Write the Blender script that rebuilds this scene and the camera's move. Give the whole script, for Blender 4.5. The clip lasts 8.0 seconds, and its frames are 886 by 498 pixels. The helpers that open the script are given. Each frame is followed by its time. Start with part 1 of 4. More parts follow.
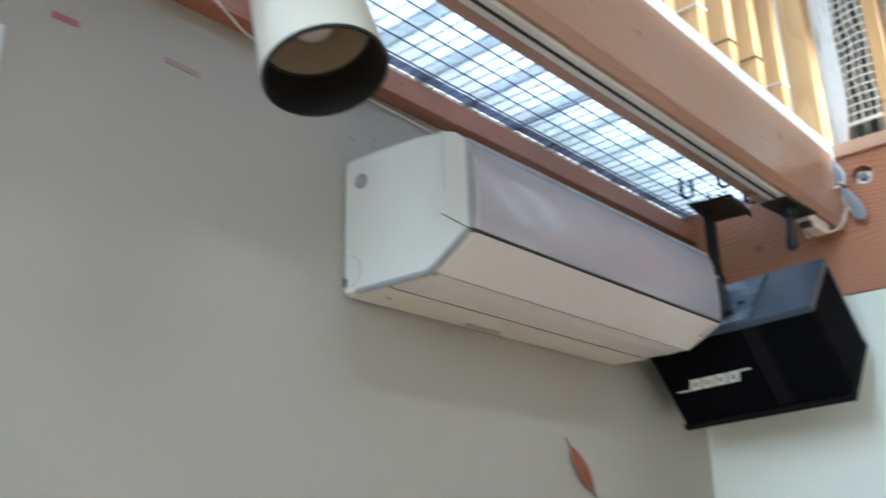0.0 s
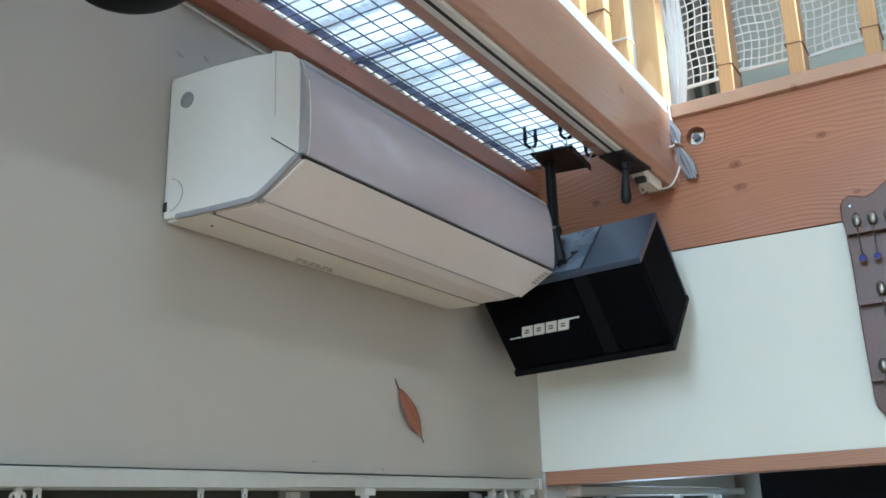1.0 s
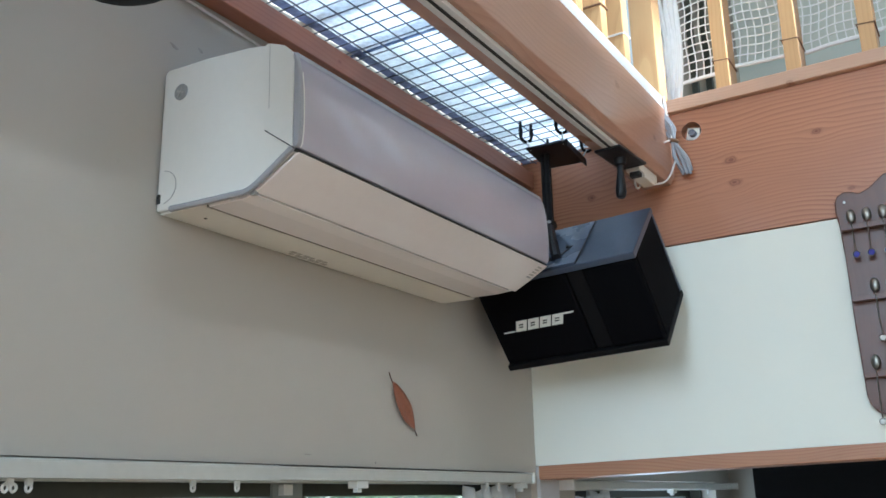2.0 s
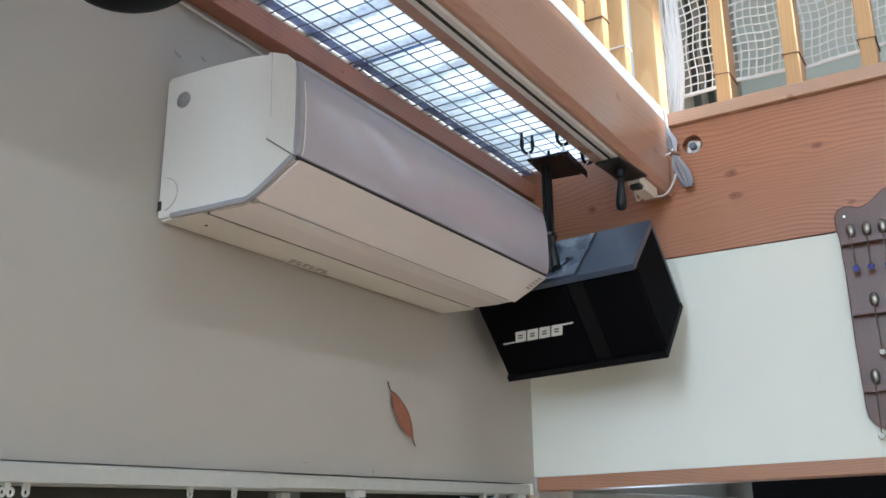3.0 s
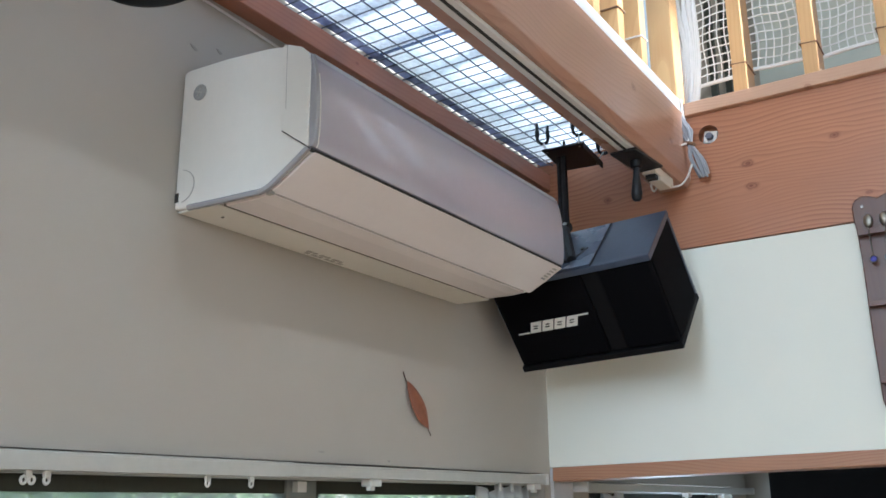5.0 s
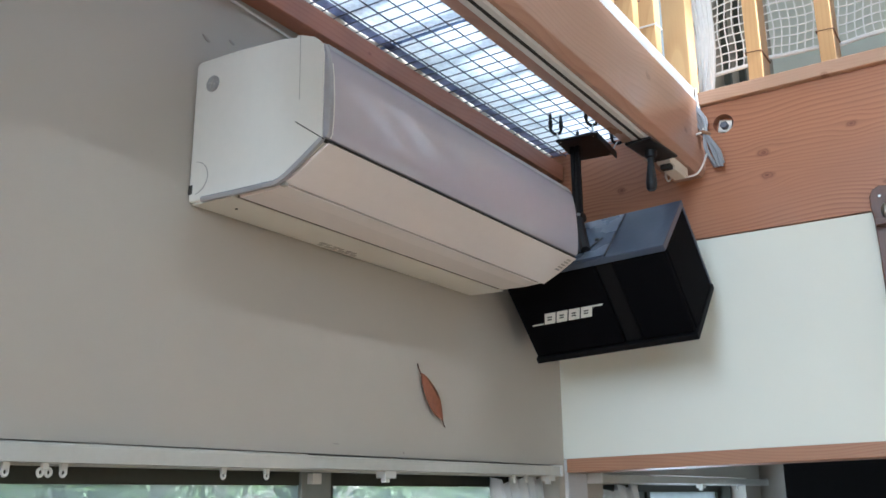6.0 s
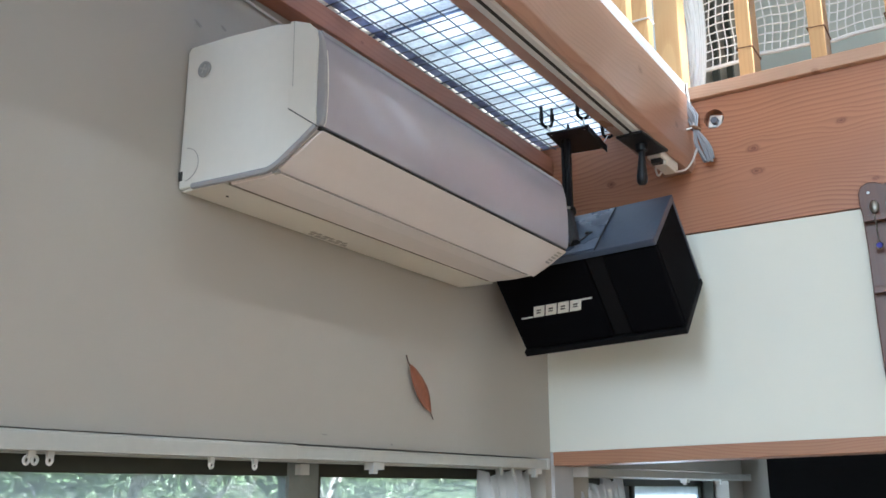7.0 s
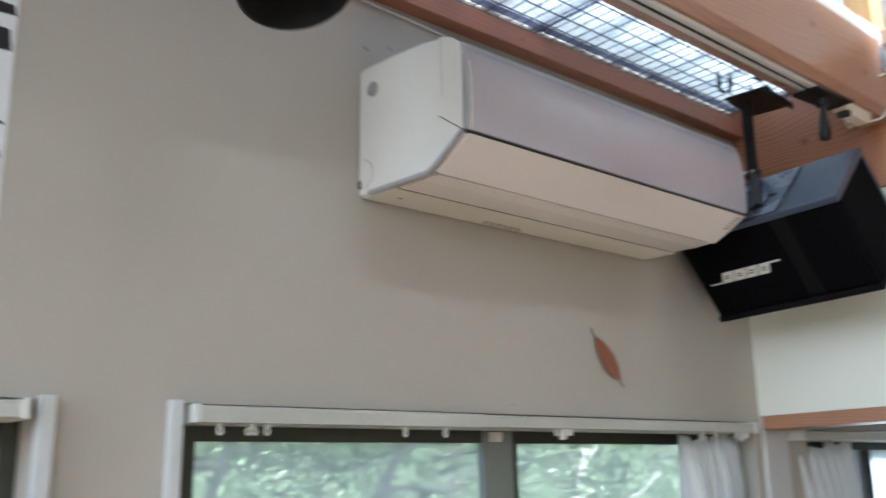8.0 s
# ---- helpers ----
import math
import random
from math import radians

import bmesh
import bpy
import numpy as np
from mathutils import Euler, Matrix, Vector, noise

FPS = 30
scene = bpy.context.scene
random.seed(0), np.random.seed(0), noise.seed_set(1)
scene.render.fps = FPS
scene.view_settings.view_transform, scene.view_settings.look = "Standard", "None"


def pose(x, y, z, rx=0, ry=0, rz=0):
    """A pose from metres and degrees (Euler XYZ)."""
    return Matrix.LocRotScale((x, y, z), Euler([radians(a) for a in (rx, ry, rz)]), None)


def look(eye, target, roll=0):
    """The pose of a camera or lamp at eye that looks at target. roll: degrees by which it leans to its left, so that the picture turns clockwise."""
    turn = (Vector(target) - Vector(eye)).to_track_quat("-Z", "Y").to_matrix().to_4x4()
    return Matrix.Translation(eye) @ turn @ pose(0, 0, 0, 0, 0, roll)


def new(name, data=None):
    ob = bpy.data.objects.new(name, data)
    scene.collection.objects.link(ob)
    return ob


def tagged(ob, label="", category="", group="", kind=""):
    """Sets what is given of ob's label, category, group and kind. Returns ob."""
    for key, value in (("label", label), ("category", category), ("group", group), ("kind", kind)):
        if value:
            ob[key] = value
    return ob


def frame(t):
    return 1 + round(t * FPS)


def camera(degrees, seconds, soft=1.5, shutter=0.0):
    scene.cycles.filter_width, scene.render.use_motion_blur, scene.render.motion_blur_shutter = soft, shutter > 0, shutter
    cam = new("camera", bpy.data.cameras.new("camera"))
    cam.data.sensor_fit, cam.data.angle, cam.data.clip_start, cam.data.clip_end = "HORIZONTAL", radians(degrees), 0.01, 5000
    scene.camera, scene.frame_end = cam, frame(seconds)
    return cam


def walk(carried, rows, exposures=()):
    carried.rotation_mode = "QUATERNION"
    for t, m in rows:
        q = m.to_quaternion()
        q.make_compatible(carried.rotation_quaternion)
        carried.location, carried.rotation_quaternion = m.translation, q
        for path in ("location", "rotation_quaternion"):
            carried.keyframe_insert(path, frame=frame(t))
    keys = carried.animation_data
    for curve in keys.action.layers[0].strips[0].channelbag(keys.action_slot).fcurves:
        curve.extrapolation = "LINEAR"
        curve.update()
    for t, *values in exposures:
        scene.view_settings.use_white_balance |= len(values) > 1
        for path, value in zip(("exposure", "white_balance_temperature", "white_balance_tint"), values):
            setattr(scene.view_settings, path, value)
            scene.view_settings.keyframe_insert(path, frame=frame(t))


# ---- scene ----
cam = camera(52.4, 8.0, soft=1.6, shutter=0.5)
WALK_ROWS = [
    (0, (-2.375, -1.144, 1.951), (-0.964, 0.11, 2.611), -1.5),
    (0.2, (-2.348, -1.158, 1.942), (-0.87, 0.029, 2.58), -1.6),
    (0.5, (-2.327, -1.14, 1.942), (-0.755, -0.057, 2.539), -1.9),
    (1, (-2.305, -1.136, 1.934), (-0.674, -0.118, 2.488), -1.6),
    (2.5, (-2.302, -1.145, 1.933), (-0.664, -0.133, 2.475), -1.2),
    (3, (-2.303, -1.147, 1.929), (-0.675, -0.133, 2.494), -0.7),
    (3.5, (-2.316, -1.154, 1.932), (-0.692, -0.135, 2.504), -0.5),
    (4, (-2.312, -1.158, 1.931), (-0.695, -0.127, 2.498), -0.4),
    (4.5, (-2.308, -1.158, 1.927), (-0.691, -0.12, 2.482), -0.4),
    (6, (-2.303, -1.143, 1.93), (-0.699, -0.072, 2.457), -0.5),
    (6.5, (-2.3, -1.145, 1.927), (-0.693, -0.073, 2.443), -0.4),
    (7, (-2.302, -1.125, 1.926), (-0.675, -0.082, 2.441), -0.1),
    (7.5, (-2.292, -1.121, 1.902), (-0.741, 0.032, 2.418), 0.1),
    (7.7, (-2.291, -1.19, 1.89), (-0.831, 0.077, 2.402), -0.5),
    (7.9, (-2.3, -1.288, 1.891), (-0.961, 0.114, 2.38), -1.1),
    (8, (-2.308, -1.335, 1.903), (-1.031, 0.131, 2.373), -1.0),
]

walk(cam, [(t, look(eye, target, roll)) for t, eye, target, roll in WALK_ROWS], exposures=[(0.0, 1.70, 5040, -1), (1.0, 1.63, 4980, -1), (3.5, 1.63, 5290, 6), (6.5, 1.63, 5250, 5), (8.0, 1.69, 5340, 5)])

# ---------------------------------------------------------------- world, sun, lamps
world = bpy.data.worlds.new("sky")
scene.world = world
world.use_nodes = True
wn = world.node_tree
sky = wn.nodes.new("ShaderNodeTexSky")
sky.sky_type, sky.sun_disc = "NISHITA", False
sky.air_density, sky.dust_density, sky.ozone_density = 0.7, 6.0, 0.4
sky.sun_elevation, sky.sun_rotation = radians(29.9), radians(184)
wn.nodes["Background"].inputs[1].default_value = 0.14
haze = wn.nodes.new("ShaderNodeHueSaturation")
haze.inputs["Saturation"].default_value, haze.inputs["Value"].default_value = 0.3, 1.25
wn.links.new(sky.outputs[0], haze.inputs["Color"])
wn.links.new(haze.outputs[0], wn.nodes["Background"].inputs[0])

sun_data = bpy.data.lights.new("sun", "SUN")
sun_data.energy, sun_data.angle, sun_data.color = 5.0, radians(3.0), (1.0, 0.95, 0.88)
sun = new("sun", sun_data)
sun.matrix_world = look((-0.70, -10, 5.77), (0, 0, 0))


def window_light(name, eye, target, width, height, watts, colour):
    data = bpy.data.lights.new(name, "AREA")
    data.shape, data.size, data.size_y, data.energy, data.color = "RECTANGLE", width, height, watts, colour
    ob = new(name, data)
    ob.matrix_world = look(eye, target)
    return ob


# added daylight lamps in unseen tall west and south windows, upper north window, alcove
window_light("west_fill_light", (-8.43, -1.75, 4.0), (0, -1.4, 2.4), 1.9, 3.5, 78, (0.90, 0.97, 1.0))
window_light("southwest_fill_light", (-5.8, -4.15, 2.9), (-1.0, 0, 2.4), 1.9, 2.4, 9, (0.92, 0.98, 0.98))
window_light("upper_window_light", (-0.9, 0.09, 3.87), (-0.9, -1.6, 2.9), 5.1, 1.6, 11, (0.93, 0.97, 1.0))
window_light("alcove_fill_light", (1.2, 0.152, 1.45), (1.2, -2, 1.3), 0.85, 0.9, 3.5, (0.93, 0.98, 1.0))


# ---------------------------------------------------------------- materials
def nodes_of(name):
    m = bpy.data.materials.new(name)
    m.use_nodes = True
    t = m.node_tree
    return m, t, t.nodes["Principled BSDF"]


def mapped(t, scale, rotation=(0, 0, 0)):
    c, mp = t.nodes.new("ShaderNodeTexCoord"), t.nodes.new("ShaderNodeMapping")
    mp.inputs["Scale"].default_value = scale
    mp.inputs["Rotation"].default_value = rotation
    t.links.new(c.outputs["Object"], mp.inputs[0])
    return mp.outputs[0]


def noise_of(t, vec, scale, detail=4.0, rough=0.55, distortion=0.0):
    n = t.nodes.new("ShaderNodeTexNoise")
    n.inputs["Scale"].default_value, n.inputs["Detail"].default_value = scale, detail
    n.inputs["Roughness"].default_value, n.inputs["Distortion"].default_value = rough, distortion
    t.links.new(vec, n.inputs["Vector"])
    return n.outputs["Fac"]


def ramp_of(t, fac, stops):
    r = t.nodes.new("ShaderNodeValToRGB")
    while len(r.color_ramp.elements) < len(stops):
        r.color_ramp.elements.new(0.5)
    for e, (p, c) in zip(r.color_ramp.elements, stops):
        e.position, e.color = p, (*c, 1)
    t.links.new(fac, r.inputs[0])
    return r.outputs[0]


def mix_of(t, fac, a, b, blend="MIX"):
    m = t.nodes.new("ShaderNodeMix")
    m.data_type, m.blend_type = "RGBA", blend
    for sock, v in ((m.inputs[0], fac), (m.inputs[6], a), (m.inputs[7], b)):
        if hasattr(v, "links"):
            t.links.new(v, sock)
        elif isinstance(v, tuple):
            sock.default_value = (*v, 1)
        else:
            sock.default_value = v
    return m.outputs[2]


def bump_of(t, bsdf, height, strength, distance=0.002):
    b = t.nodes.new("ShaderNodeBump")
    b.inputs["Strength"].default_value, b.inputs["Distance"].default_value = strength, distance
    t.links.new(height, b.inputs["Height"])
    t.links.new(b.outputs[0], bsdf.inputs["Normal"])


def surface(name, colour, rough=0.5, metal=0.0, vary=0.08, grain=60.0, bump=0.1, spec=0.5, coat=0.0):
    """Paint, plastic or metal: patchy at two scales, with a fine relief."""
    m, t, b = nodes_of(name)
    v = mapped(t, (1, 1, 1))
    big, small = noise_of(t, v, 3.0), noise_of(t, v, grain)
    dark = tuple(c * (1 - vary) for c in colour)
    lite = tuple(min(1, c * (1 + vary)) for c in colour)
    c1 = ramp_of(t, big, [(0.3, dark), (0.7, lite)])
    t.links.new(mix_of(t, 0.35, c1, ramp_of(t, small, [(0.35, dark), (0.65, lite)])), b.inputs["Base Color"])
    r = t.nodes.new("ShaderNodeMapRange")
    r.inputs["To Min"].default_value, r.inputs["To Max"].default_value = max(0.02, rough - 0.06), min(1, rough + 0.06)
    t.links.new(noise_of(t, v, 9.0), r.inputs[0])
    t.links.new(r.outputs[0], b.inputs["Roughness"])
    b.inputs["Metallic"].default_value = metal
    b.inputs["Specular IOR Level"].default_value = spec
    b.inputs["Coat Weight"].default_value = coat
    if bump:
        bump_of(t, b, small, bump)
    return m


def wood(name, axis, light, dark, rough=0.5, spacing=0.011, knots=(), coat=0.0, across="z", contrast=0.55):
    """Planed softwood: growth lines along one axis, spread over another, bowing round the knots (place, radius)."""
    m, t, b = nodes_of(name)
    ia, ic = "xyz".index(axis), "xyz".index(across)
    obj = t.nodes.new("ShaderNodeTexCoord").outputs["Object"]

    def vec(op, a, value=None, link=None):
        n = t.nodes.new("ShaderNodeVectorMath")
        n.operation = op
        t.links.new(a, n.inputs[0])
        if link is not None:
            t.links.new(link, n.inputs[3] if op == "SCALE" else n.inputs[1])
        elif value is not None:
            n.inputs[1].default_value = value
        return n.outputs["Value"] if op == "LENGTH" else n.outputs[0]

    stretch = [1.0, 1.0, 1.0]
    stretch[ia] = 0.62
    flow, masks = obj, []
    for place, radius in knots:
        off = vec("SUBTRACT", obj, place)
        side = vec("MULTIPLY", off, tuple(0.0 if k not in (ia, ic) else stretch[k] for k in range(3)))
        wob = t.nodes.new("ShaderNodeMath")
        wob.operation = "MULTIPLY_ADD"
        t.links.new(noise_of(t, obj, 60.0, 2.0), wob.inputs[0])
        wob.inputs[1].default_value = radius * 0.8
        t.links.new(vec("LENGTH", side), wob.inputs[2])
        near = t.nodes.new("ShaderNodeMapRange")
        near.interpolation_type = "SMOOTHSTEP"
        for key, value in (("From Min", 0.0), ("From Max", radius * 4.2), ("To Min", -0.8), ("To Max", 0.0)):
            near.inputs[key].default_value = value
        t.links.new(wob.outputs[0], near.inputs[0])
        push = vec("SCALE", off, link=near.outputs[0])
        flow = vec("ADD", flow, link=push)
        core = t.nodes.new("ShaderNodeMapRange")
        core.inputs["From Min"].default_value, core.inputs["From Max"].default_value = radius * 0.2, radius * 1.35
        t.links.new(wob.outputs[0], core.inputs[0])
        masks.append(core.outputs[0])
    squeeze = [1.0, 1.0, 1.0]
    squeeze[ia] = 0.2
    # growth lines crowd and open out across the board
    drift = t.nodes.new("ShaderNodeMath")
    drift.operation = "MULTIPLY"
    t.links.new(noise_of(t, vec("MULTIPLY", obj, tuple(0.35 if k == ia else 1.0 for k in range(3))), 3.2, 2.0), drift.inputs[0])
    drift.inputs[1].default_value = 16.0 * spacing
    shift = t.nodes.new("ShaderNodeCombineXYZ")
    t.links.new(drift.outputs[0], shift.inputs[ic])
    flow = vec("ADD", flow, link=shift.outputs[0])
    grain = vec("MULTIPLY", flow, tuple(squeeze))
    wave = t.nodes.new("ShaderNodeTexWave")
    wave.wave_type, wave.bands_direction, wave.wave_profile = "BANDS", across.upper(), "SAW"
    wave.inputs["Scale"].default_value, wave.inputs["Distortion"].default_value = 0.314 / spacing, 13.0
    wave.inputs["Detail"].default_value, wave.inputs["Detail Scale"].default_value = 2.0, 0.16
    wave.inputs["Detail Roughness"].default_value = 0.45
    t.links.new(grain, wave.inputs["Vector"])
    mid = tuple((a + c) / 2 for a, c in zip(light, dark))
    lines = ramp_of(t, wave.outputs["Fac"], [(0.0, light), (0.5, tuple(0.8 * a + 0.2 * c for a, c in zip(light, dark))), (0.86, dark), (0.93, dark), (1.0, mid)])
    strength = noise_of(t, vec("MULTIPLY", obj, tuple(0.5 * q + 0.05 for q in squeeze)), 9.0, 3.0)
    base = mix_of(t, ramp_of(t, strength, [(0.32, (0.12, 0.12, 0.12)), (0.68, (min(1, contrast + 0.4),) * 3)]), tuple(0.7 * a + 0.3 * c for a, c in zip(light, dark)), lines)
    fine = [1.0, 1.0, 1.0]
    fine[ia] = 0.03
    fibre = noise_of(t, vec("MULTIPLY", flow, tuple(fine)), 230.0, 3.0)
    base = mix_of(t, 0.18, base, ramp_of(t, fibre, [(0.3, dark), (0.65, light)]))
    cloud = noise_of(t, mapped(t, tuple(0.4 if k == ia else 1.0 for k in range(3))), 4.5, 4.0)
    base = mix_of(t, 0.2, base, ramp_of(t, cloud, [(0.3, tuple(c * 0.85 for c in mid)), (0.7, tuple(min(1, c * 1.12) for c in light))]))
    for mask in masks:
        dk = (dark[0] * 0.62, dark[1] * 0.45, dark[2] * 0.4)
        shade = ramp_of(t, mask, [(0.0, (0.5, 0.5, 0.5)), (0.3, (0.85, 0.85, 0.85)), (0.45, (0.3, 0.3, 0.3)), (0.6, (0.65, 0.65, 0.65)), (0.8, (0.15, 0.15, 0.15)), (1.0, (0, 0, 0))])
        base = mix_of(t, shade, base, dk)
    t.links.new(base, b.inputs["Base Color"])
    r = t.nodes.new("ShaderNodeMapRange")
    r.inputs["To Min"].default_value, r.inputs["To Max"].default_value = max(0.05, rough - 0.12), min(1, rough + 0.12)
    t.links.new(cloud, r.inputs[0])
    t.links.new(r.outputs[0], b.inputs["Roughness"])
    b.inputs["Coat Weight"].default_value = coat
    b.inputs["Coat Roughness"].default_value = 0.22
    bump_of(t, b, fibre, 0.15, 0.001)
    return m


def plaster(name, colour):
    """Painted wall: roller stipple, faint handling marks and greyed patches."""
    m, t, b = nodes_of(name)
    v = mapped(t, (1, 1, 1))
    big, fine = noise_of(t, v, 1.7, 5.0), noise_of(t, v, 240.0, 2.0)
    c = ramp_of(t, big, [(0.25, tuple(q * 0.93 for q in colour)), (0.75, colour)])
    smear = noise_of(t, mapped(t, (3, 3, 9)), 6.0, 6.0, 0.7, 1.5)
    c = mix_of(t, ramp_of(t, smear, [(0.66, (0, 0, 0)), (0.8, (0.25, 0.25, 0.25))]), c, tuple(q * 0.7 for q in colour))
    drift = noise_of(t, mapped(t, (1, 1, 0.5)), 1.1, 2.0)
    c = mix_of(t, drift, mix_of(t, 1.0, c, (1.0, 0.975, 0.95), "MULTIPLY"), mix_of(t, 1.0, c, (0.95, 0.98, 0.97), "MULTIPLY"))
    t.links.new(c, b.inputs["Base Color"])
    b.inputs["Roughness"].default_value = 0.72
    b.inputs["Specular IOR Level"].default_value = 0.3
    bump_of(t, b, fine, 0.12, 0.001)
    return m


def pane_glass(name, tint=(1, 1, 1)):
    m, t, b = nodes_of(name)
    t.nodes.remove(b)
    tr, gl, mx, lw, fr = (t.nodes.new("ShaderNode" + k) for k in ("BsdfTransparent", "BsdfGlossy", "MixShader", "LayerWeight", "MapRange"))
    pw = t.nodes.new("ShaderNodeMath")
    pw.operation = "POWER"
    pw.inputs[1].default_value = 4.0
    t.links.new(lw.outputs["Facing"], pw.inputs[0])
    t.links.new(pw.outputs[0], fr.inputs[0])
    fr.inputs["To Min"].default_value, fr.inputs["To Max"].default_value = 0.04, 0.6
    tr.inputs[0].default_value = (*tint, 1)
    gl.inputs["Roughness"].default_value = 0.02
    t.links.new(fr.outputs[0], mx.inputs[0])
    t.links.new(tr.outputs[0], mx.inputs[1])
    t.links.new(gl.outputs[0], mx.inputs[2])
    # a translucent veil imitates the pale glare over the overexposed garden
    glare, veil = t.nodes.new("ShaderNodeBsdfTranslucent"), t.nodes.new("ShaderNodeMixShader")
    glare.inputs[0].default_value = (0.9, 0.95, 0.92, 1)
    veil.inputs[0].default_value = 0.28
    t.links.new(mx.outputs[0], veil.inputs[1])
    t.links.new(glare.outputs[0], veil.inputs[2])
    t.links.new(veil.outputs[0], t.nodes["Material Output"].inputs[0])
    return m


def milky(name, colour, clear, vary=0.3, through_part=0.85, grain=22.0):
    """Thin sheet or cloth that lets light through."""
    m, t, b = nodes_of(name)
    t.nodes.remove(b)
    v = mapped(t, (1, 1, 1))
    col = ramp_of(t, noise_of(t, v, grain), [(0.3, tuple(c * (1 - vary) for c in colour)), (0.7, colour)])
    df, tl, tp, m1, m2 = (t.nodes.new("ShaderNode" + k) for k in ("BsdfDiffuse", "BsdfTranslucent", "BsdfTransparent", "MixShader", "MixShader"))
    for n in (df, tl):
        t.links.new(col, n.inputs[0])
    m1.inputs[0].default_value, m2.inputs[0].default_value = through_part, clear
    t.links.new(df.outputs[0], m1.inputs[1])
    t.links.new(tl.outputs[0], m1.inputs[2])
    t.links.new(m1.outputs[0], m2.inputs[1])
    t.links.new(tp.outputs[0], m2.inputs[2])
    t.links.new(m2.outputs[0], t.nodes["Material Output"].inputs[0])
    return m


KNOTS_BEAM = [((0, -0.834, 2.815), 0.012), ((0, -0.616, 2.786), 0.014), ((0, -0.620, 2.722), 0.015), ((0, -0.893, 2.650), 0.008), ((0, -0.22, 2.76), 0.012), ((0, -1.3, 2.85), 0.015)]
# one wall paint twice: darker where less light falls, lighter on the lit east
M_WALL_DIM = plaster("wall_paint_dim", (0.50, 0.462, 0.412))
M_WALL_LIT = plaster("wall_paint_lit", (0.88, 0.88, 0.80))
M_LOFT = plaster("loft_paint", (0.72, 0.74, 0.68))
M_TRIM_WHITE = surface("white_gloss_paint", (0.64, 0.65, 0.66), 0.35, vary=0.04, bump=0.03)
M_BEAM = wood("fir_beam_across", "y", (0.50, 0.218, 0.105), (0.21, 0.068, 0.030), 0.45, 0.0115, KNOTS_BEAM, 0.15)
M_BEAM_X = wood("fir_beam_along", "x", (0.43, 0.245, 0.165), (0.27, 0.13, 0.08), 0.32, 0.017, [((-0.40, -0.46, 2.888), 0.014), ((-1.05, -0.46, 2.87), 0.010), ((-0.148, -0.46, 2.836), 0.011)], 0.6, "z", 0.25)
M_LEDGER = wood("stained_ledger", "x", (0.36, 0.145, 0.08), (0.25, 0.085, 0.045), 0.5, 0.014, [((-0.93, -0.042, 2.845), 0.005), ((-1.25, -0.042, 2.85), 0.005)])
M_RAILWOOD = wood("rail_wood", "y", (0.58, 0.37, 0.25), (0.44, 0.25, 0.155), 0.5, 0.008, [((-0.01, -0.79, 2.955), 0.009)])
M_BALUSTER = wood("baluster_wood", "z", (0.62, 0.385, 0.17), (0.50, 0.275, 0.105), 0.5, 0.012, (), 0.0, "x")
M_DOORTRIM = wood("opening_trim_wood", "y", (0.47, 0.25, 0.145), (0.27, 0.11, 0.06), 0.45, 0.007)
M_RACK = wood("dark_rack_wood", "z", (0.125, 0.052, 0.031), (0.075, 0.030, 0.019), 0.36, 0.014, (), 0.25, "y", 0.15)
M_FLOOR = wood("floor_boards_wood", "x", (0.55, 0.37, 0.22), (0.44, 0.27, 0.15), 0.35, 0.03, (), 0.0, "y")
M_AC = surface("ac_white_plastic", (0.76, 0.74, 0.68), 0.38, vary=0.025, bump=0.02)
M_AC_PANEL = surface("ac_gloss_panel", (0.43, 0.405, 0.455), 0.11, vary=0.02, bump=0.0, coat=0.5)
M_AC_FLAP = surface("ac_flap_plastic", (0.90, 0.84, 0.83), 0.22, vary=0.02, bump=0.0, coat=0.35)
M_AC_GREY = surface("ac_grey_edge", (0.34, 0.335, 0.35), 0.5, vary=0.04)
M_CAP = surface("grey_screw_cap", (0.30, 0.30, 0.29), 0.5, vary=0.25, grain=220)
M_RAIL = surface("greyed_white_rail", (0.54, 0.54, 0.50), 0.4, vary=0.06)
M_SLIT = surface("brown_slit", (0.16, 0.14, 0.12), 0.7)
M_GAP = surface("dark_gap", (0.03, 0.028, 0.026), 0.8)
M_LABEL_GREY = surface("grey_print", (0.42, 0.40, 0.37), 0.6)
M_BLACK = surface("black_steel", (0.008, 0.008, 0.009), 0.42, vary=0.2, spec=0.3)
# black veneer; the blue of reflected sky is put into its base colour
M_VENEER_SHEEN = surface("black_veneer_sky_sheen", (0.042, 0.053, 0.085), 0.34, vary=0.25, grain=140, spec=0.8)
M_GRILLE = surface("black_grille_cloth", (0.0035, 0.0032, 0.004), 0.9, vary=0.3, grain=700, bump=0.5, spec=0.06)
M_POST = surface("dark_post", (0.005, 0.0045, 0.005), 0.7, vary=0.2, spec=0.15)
# plate lightened and blued to imitate the sky it reflects
M_PLATE_SHEEN = surface("plate_sky_sheen", (0.085, 0.105, 0.16), 0.27, vary=0.15, grain=160, spec=0.8)
M_CREAM = surface("cream_enamel", (0.72, 0.66, 0.56), 0.32, vary=0.03, coat=0.2)
M_BAFFLE = surface("black_baffle", (0.008, 0.007, 0.007), 0.6)
M_REFLECT = surface("beige_reflector", (0.46, 0.38, 0.28), 0.4, metal=0.2)
M_BULB = surface("frosted_bulb", (0.80, 0.80, 0.82), 0.25, vary=0.02)
M_WHITE_PLASTIC = surface("white_plastic", (0.72, 0.72, 0.69), 0.45, vary=0.05)
M_TRACK = surface("track_enamel", (0.66, 0.64, 0.60), 0.38, vary=0.05)
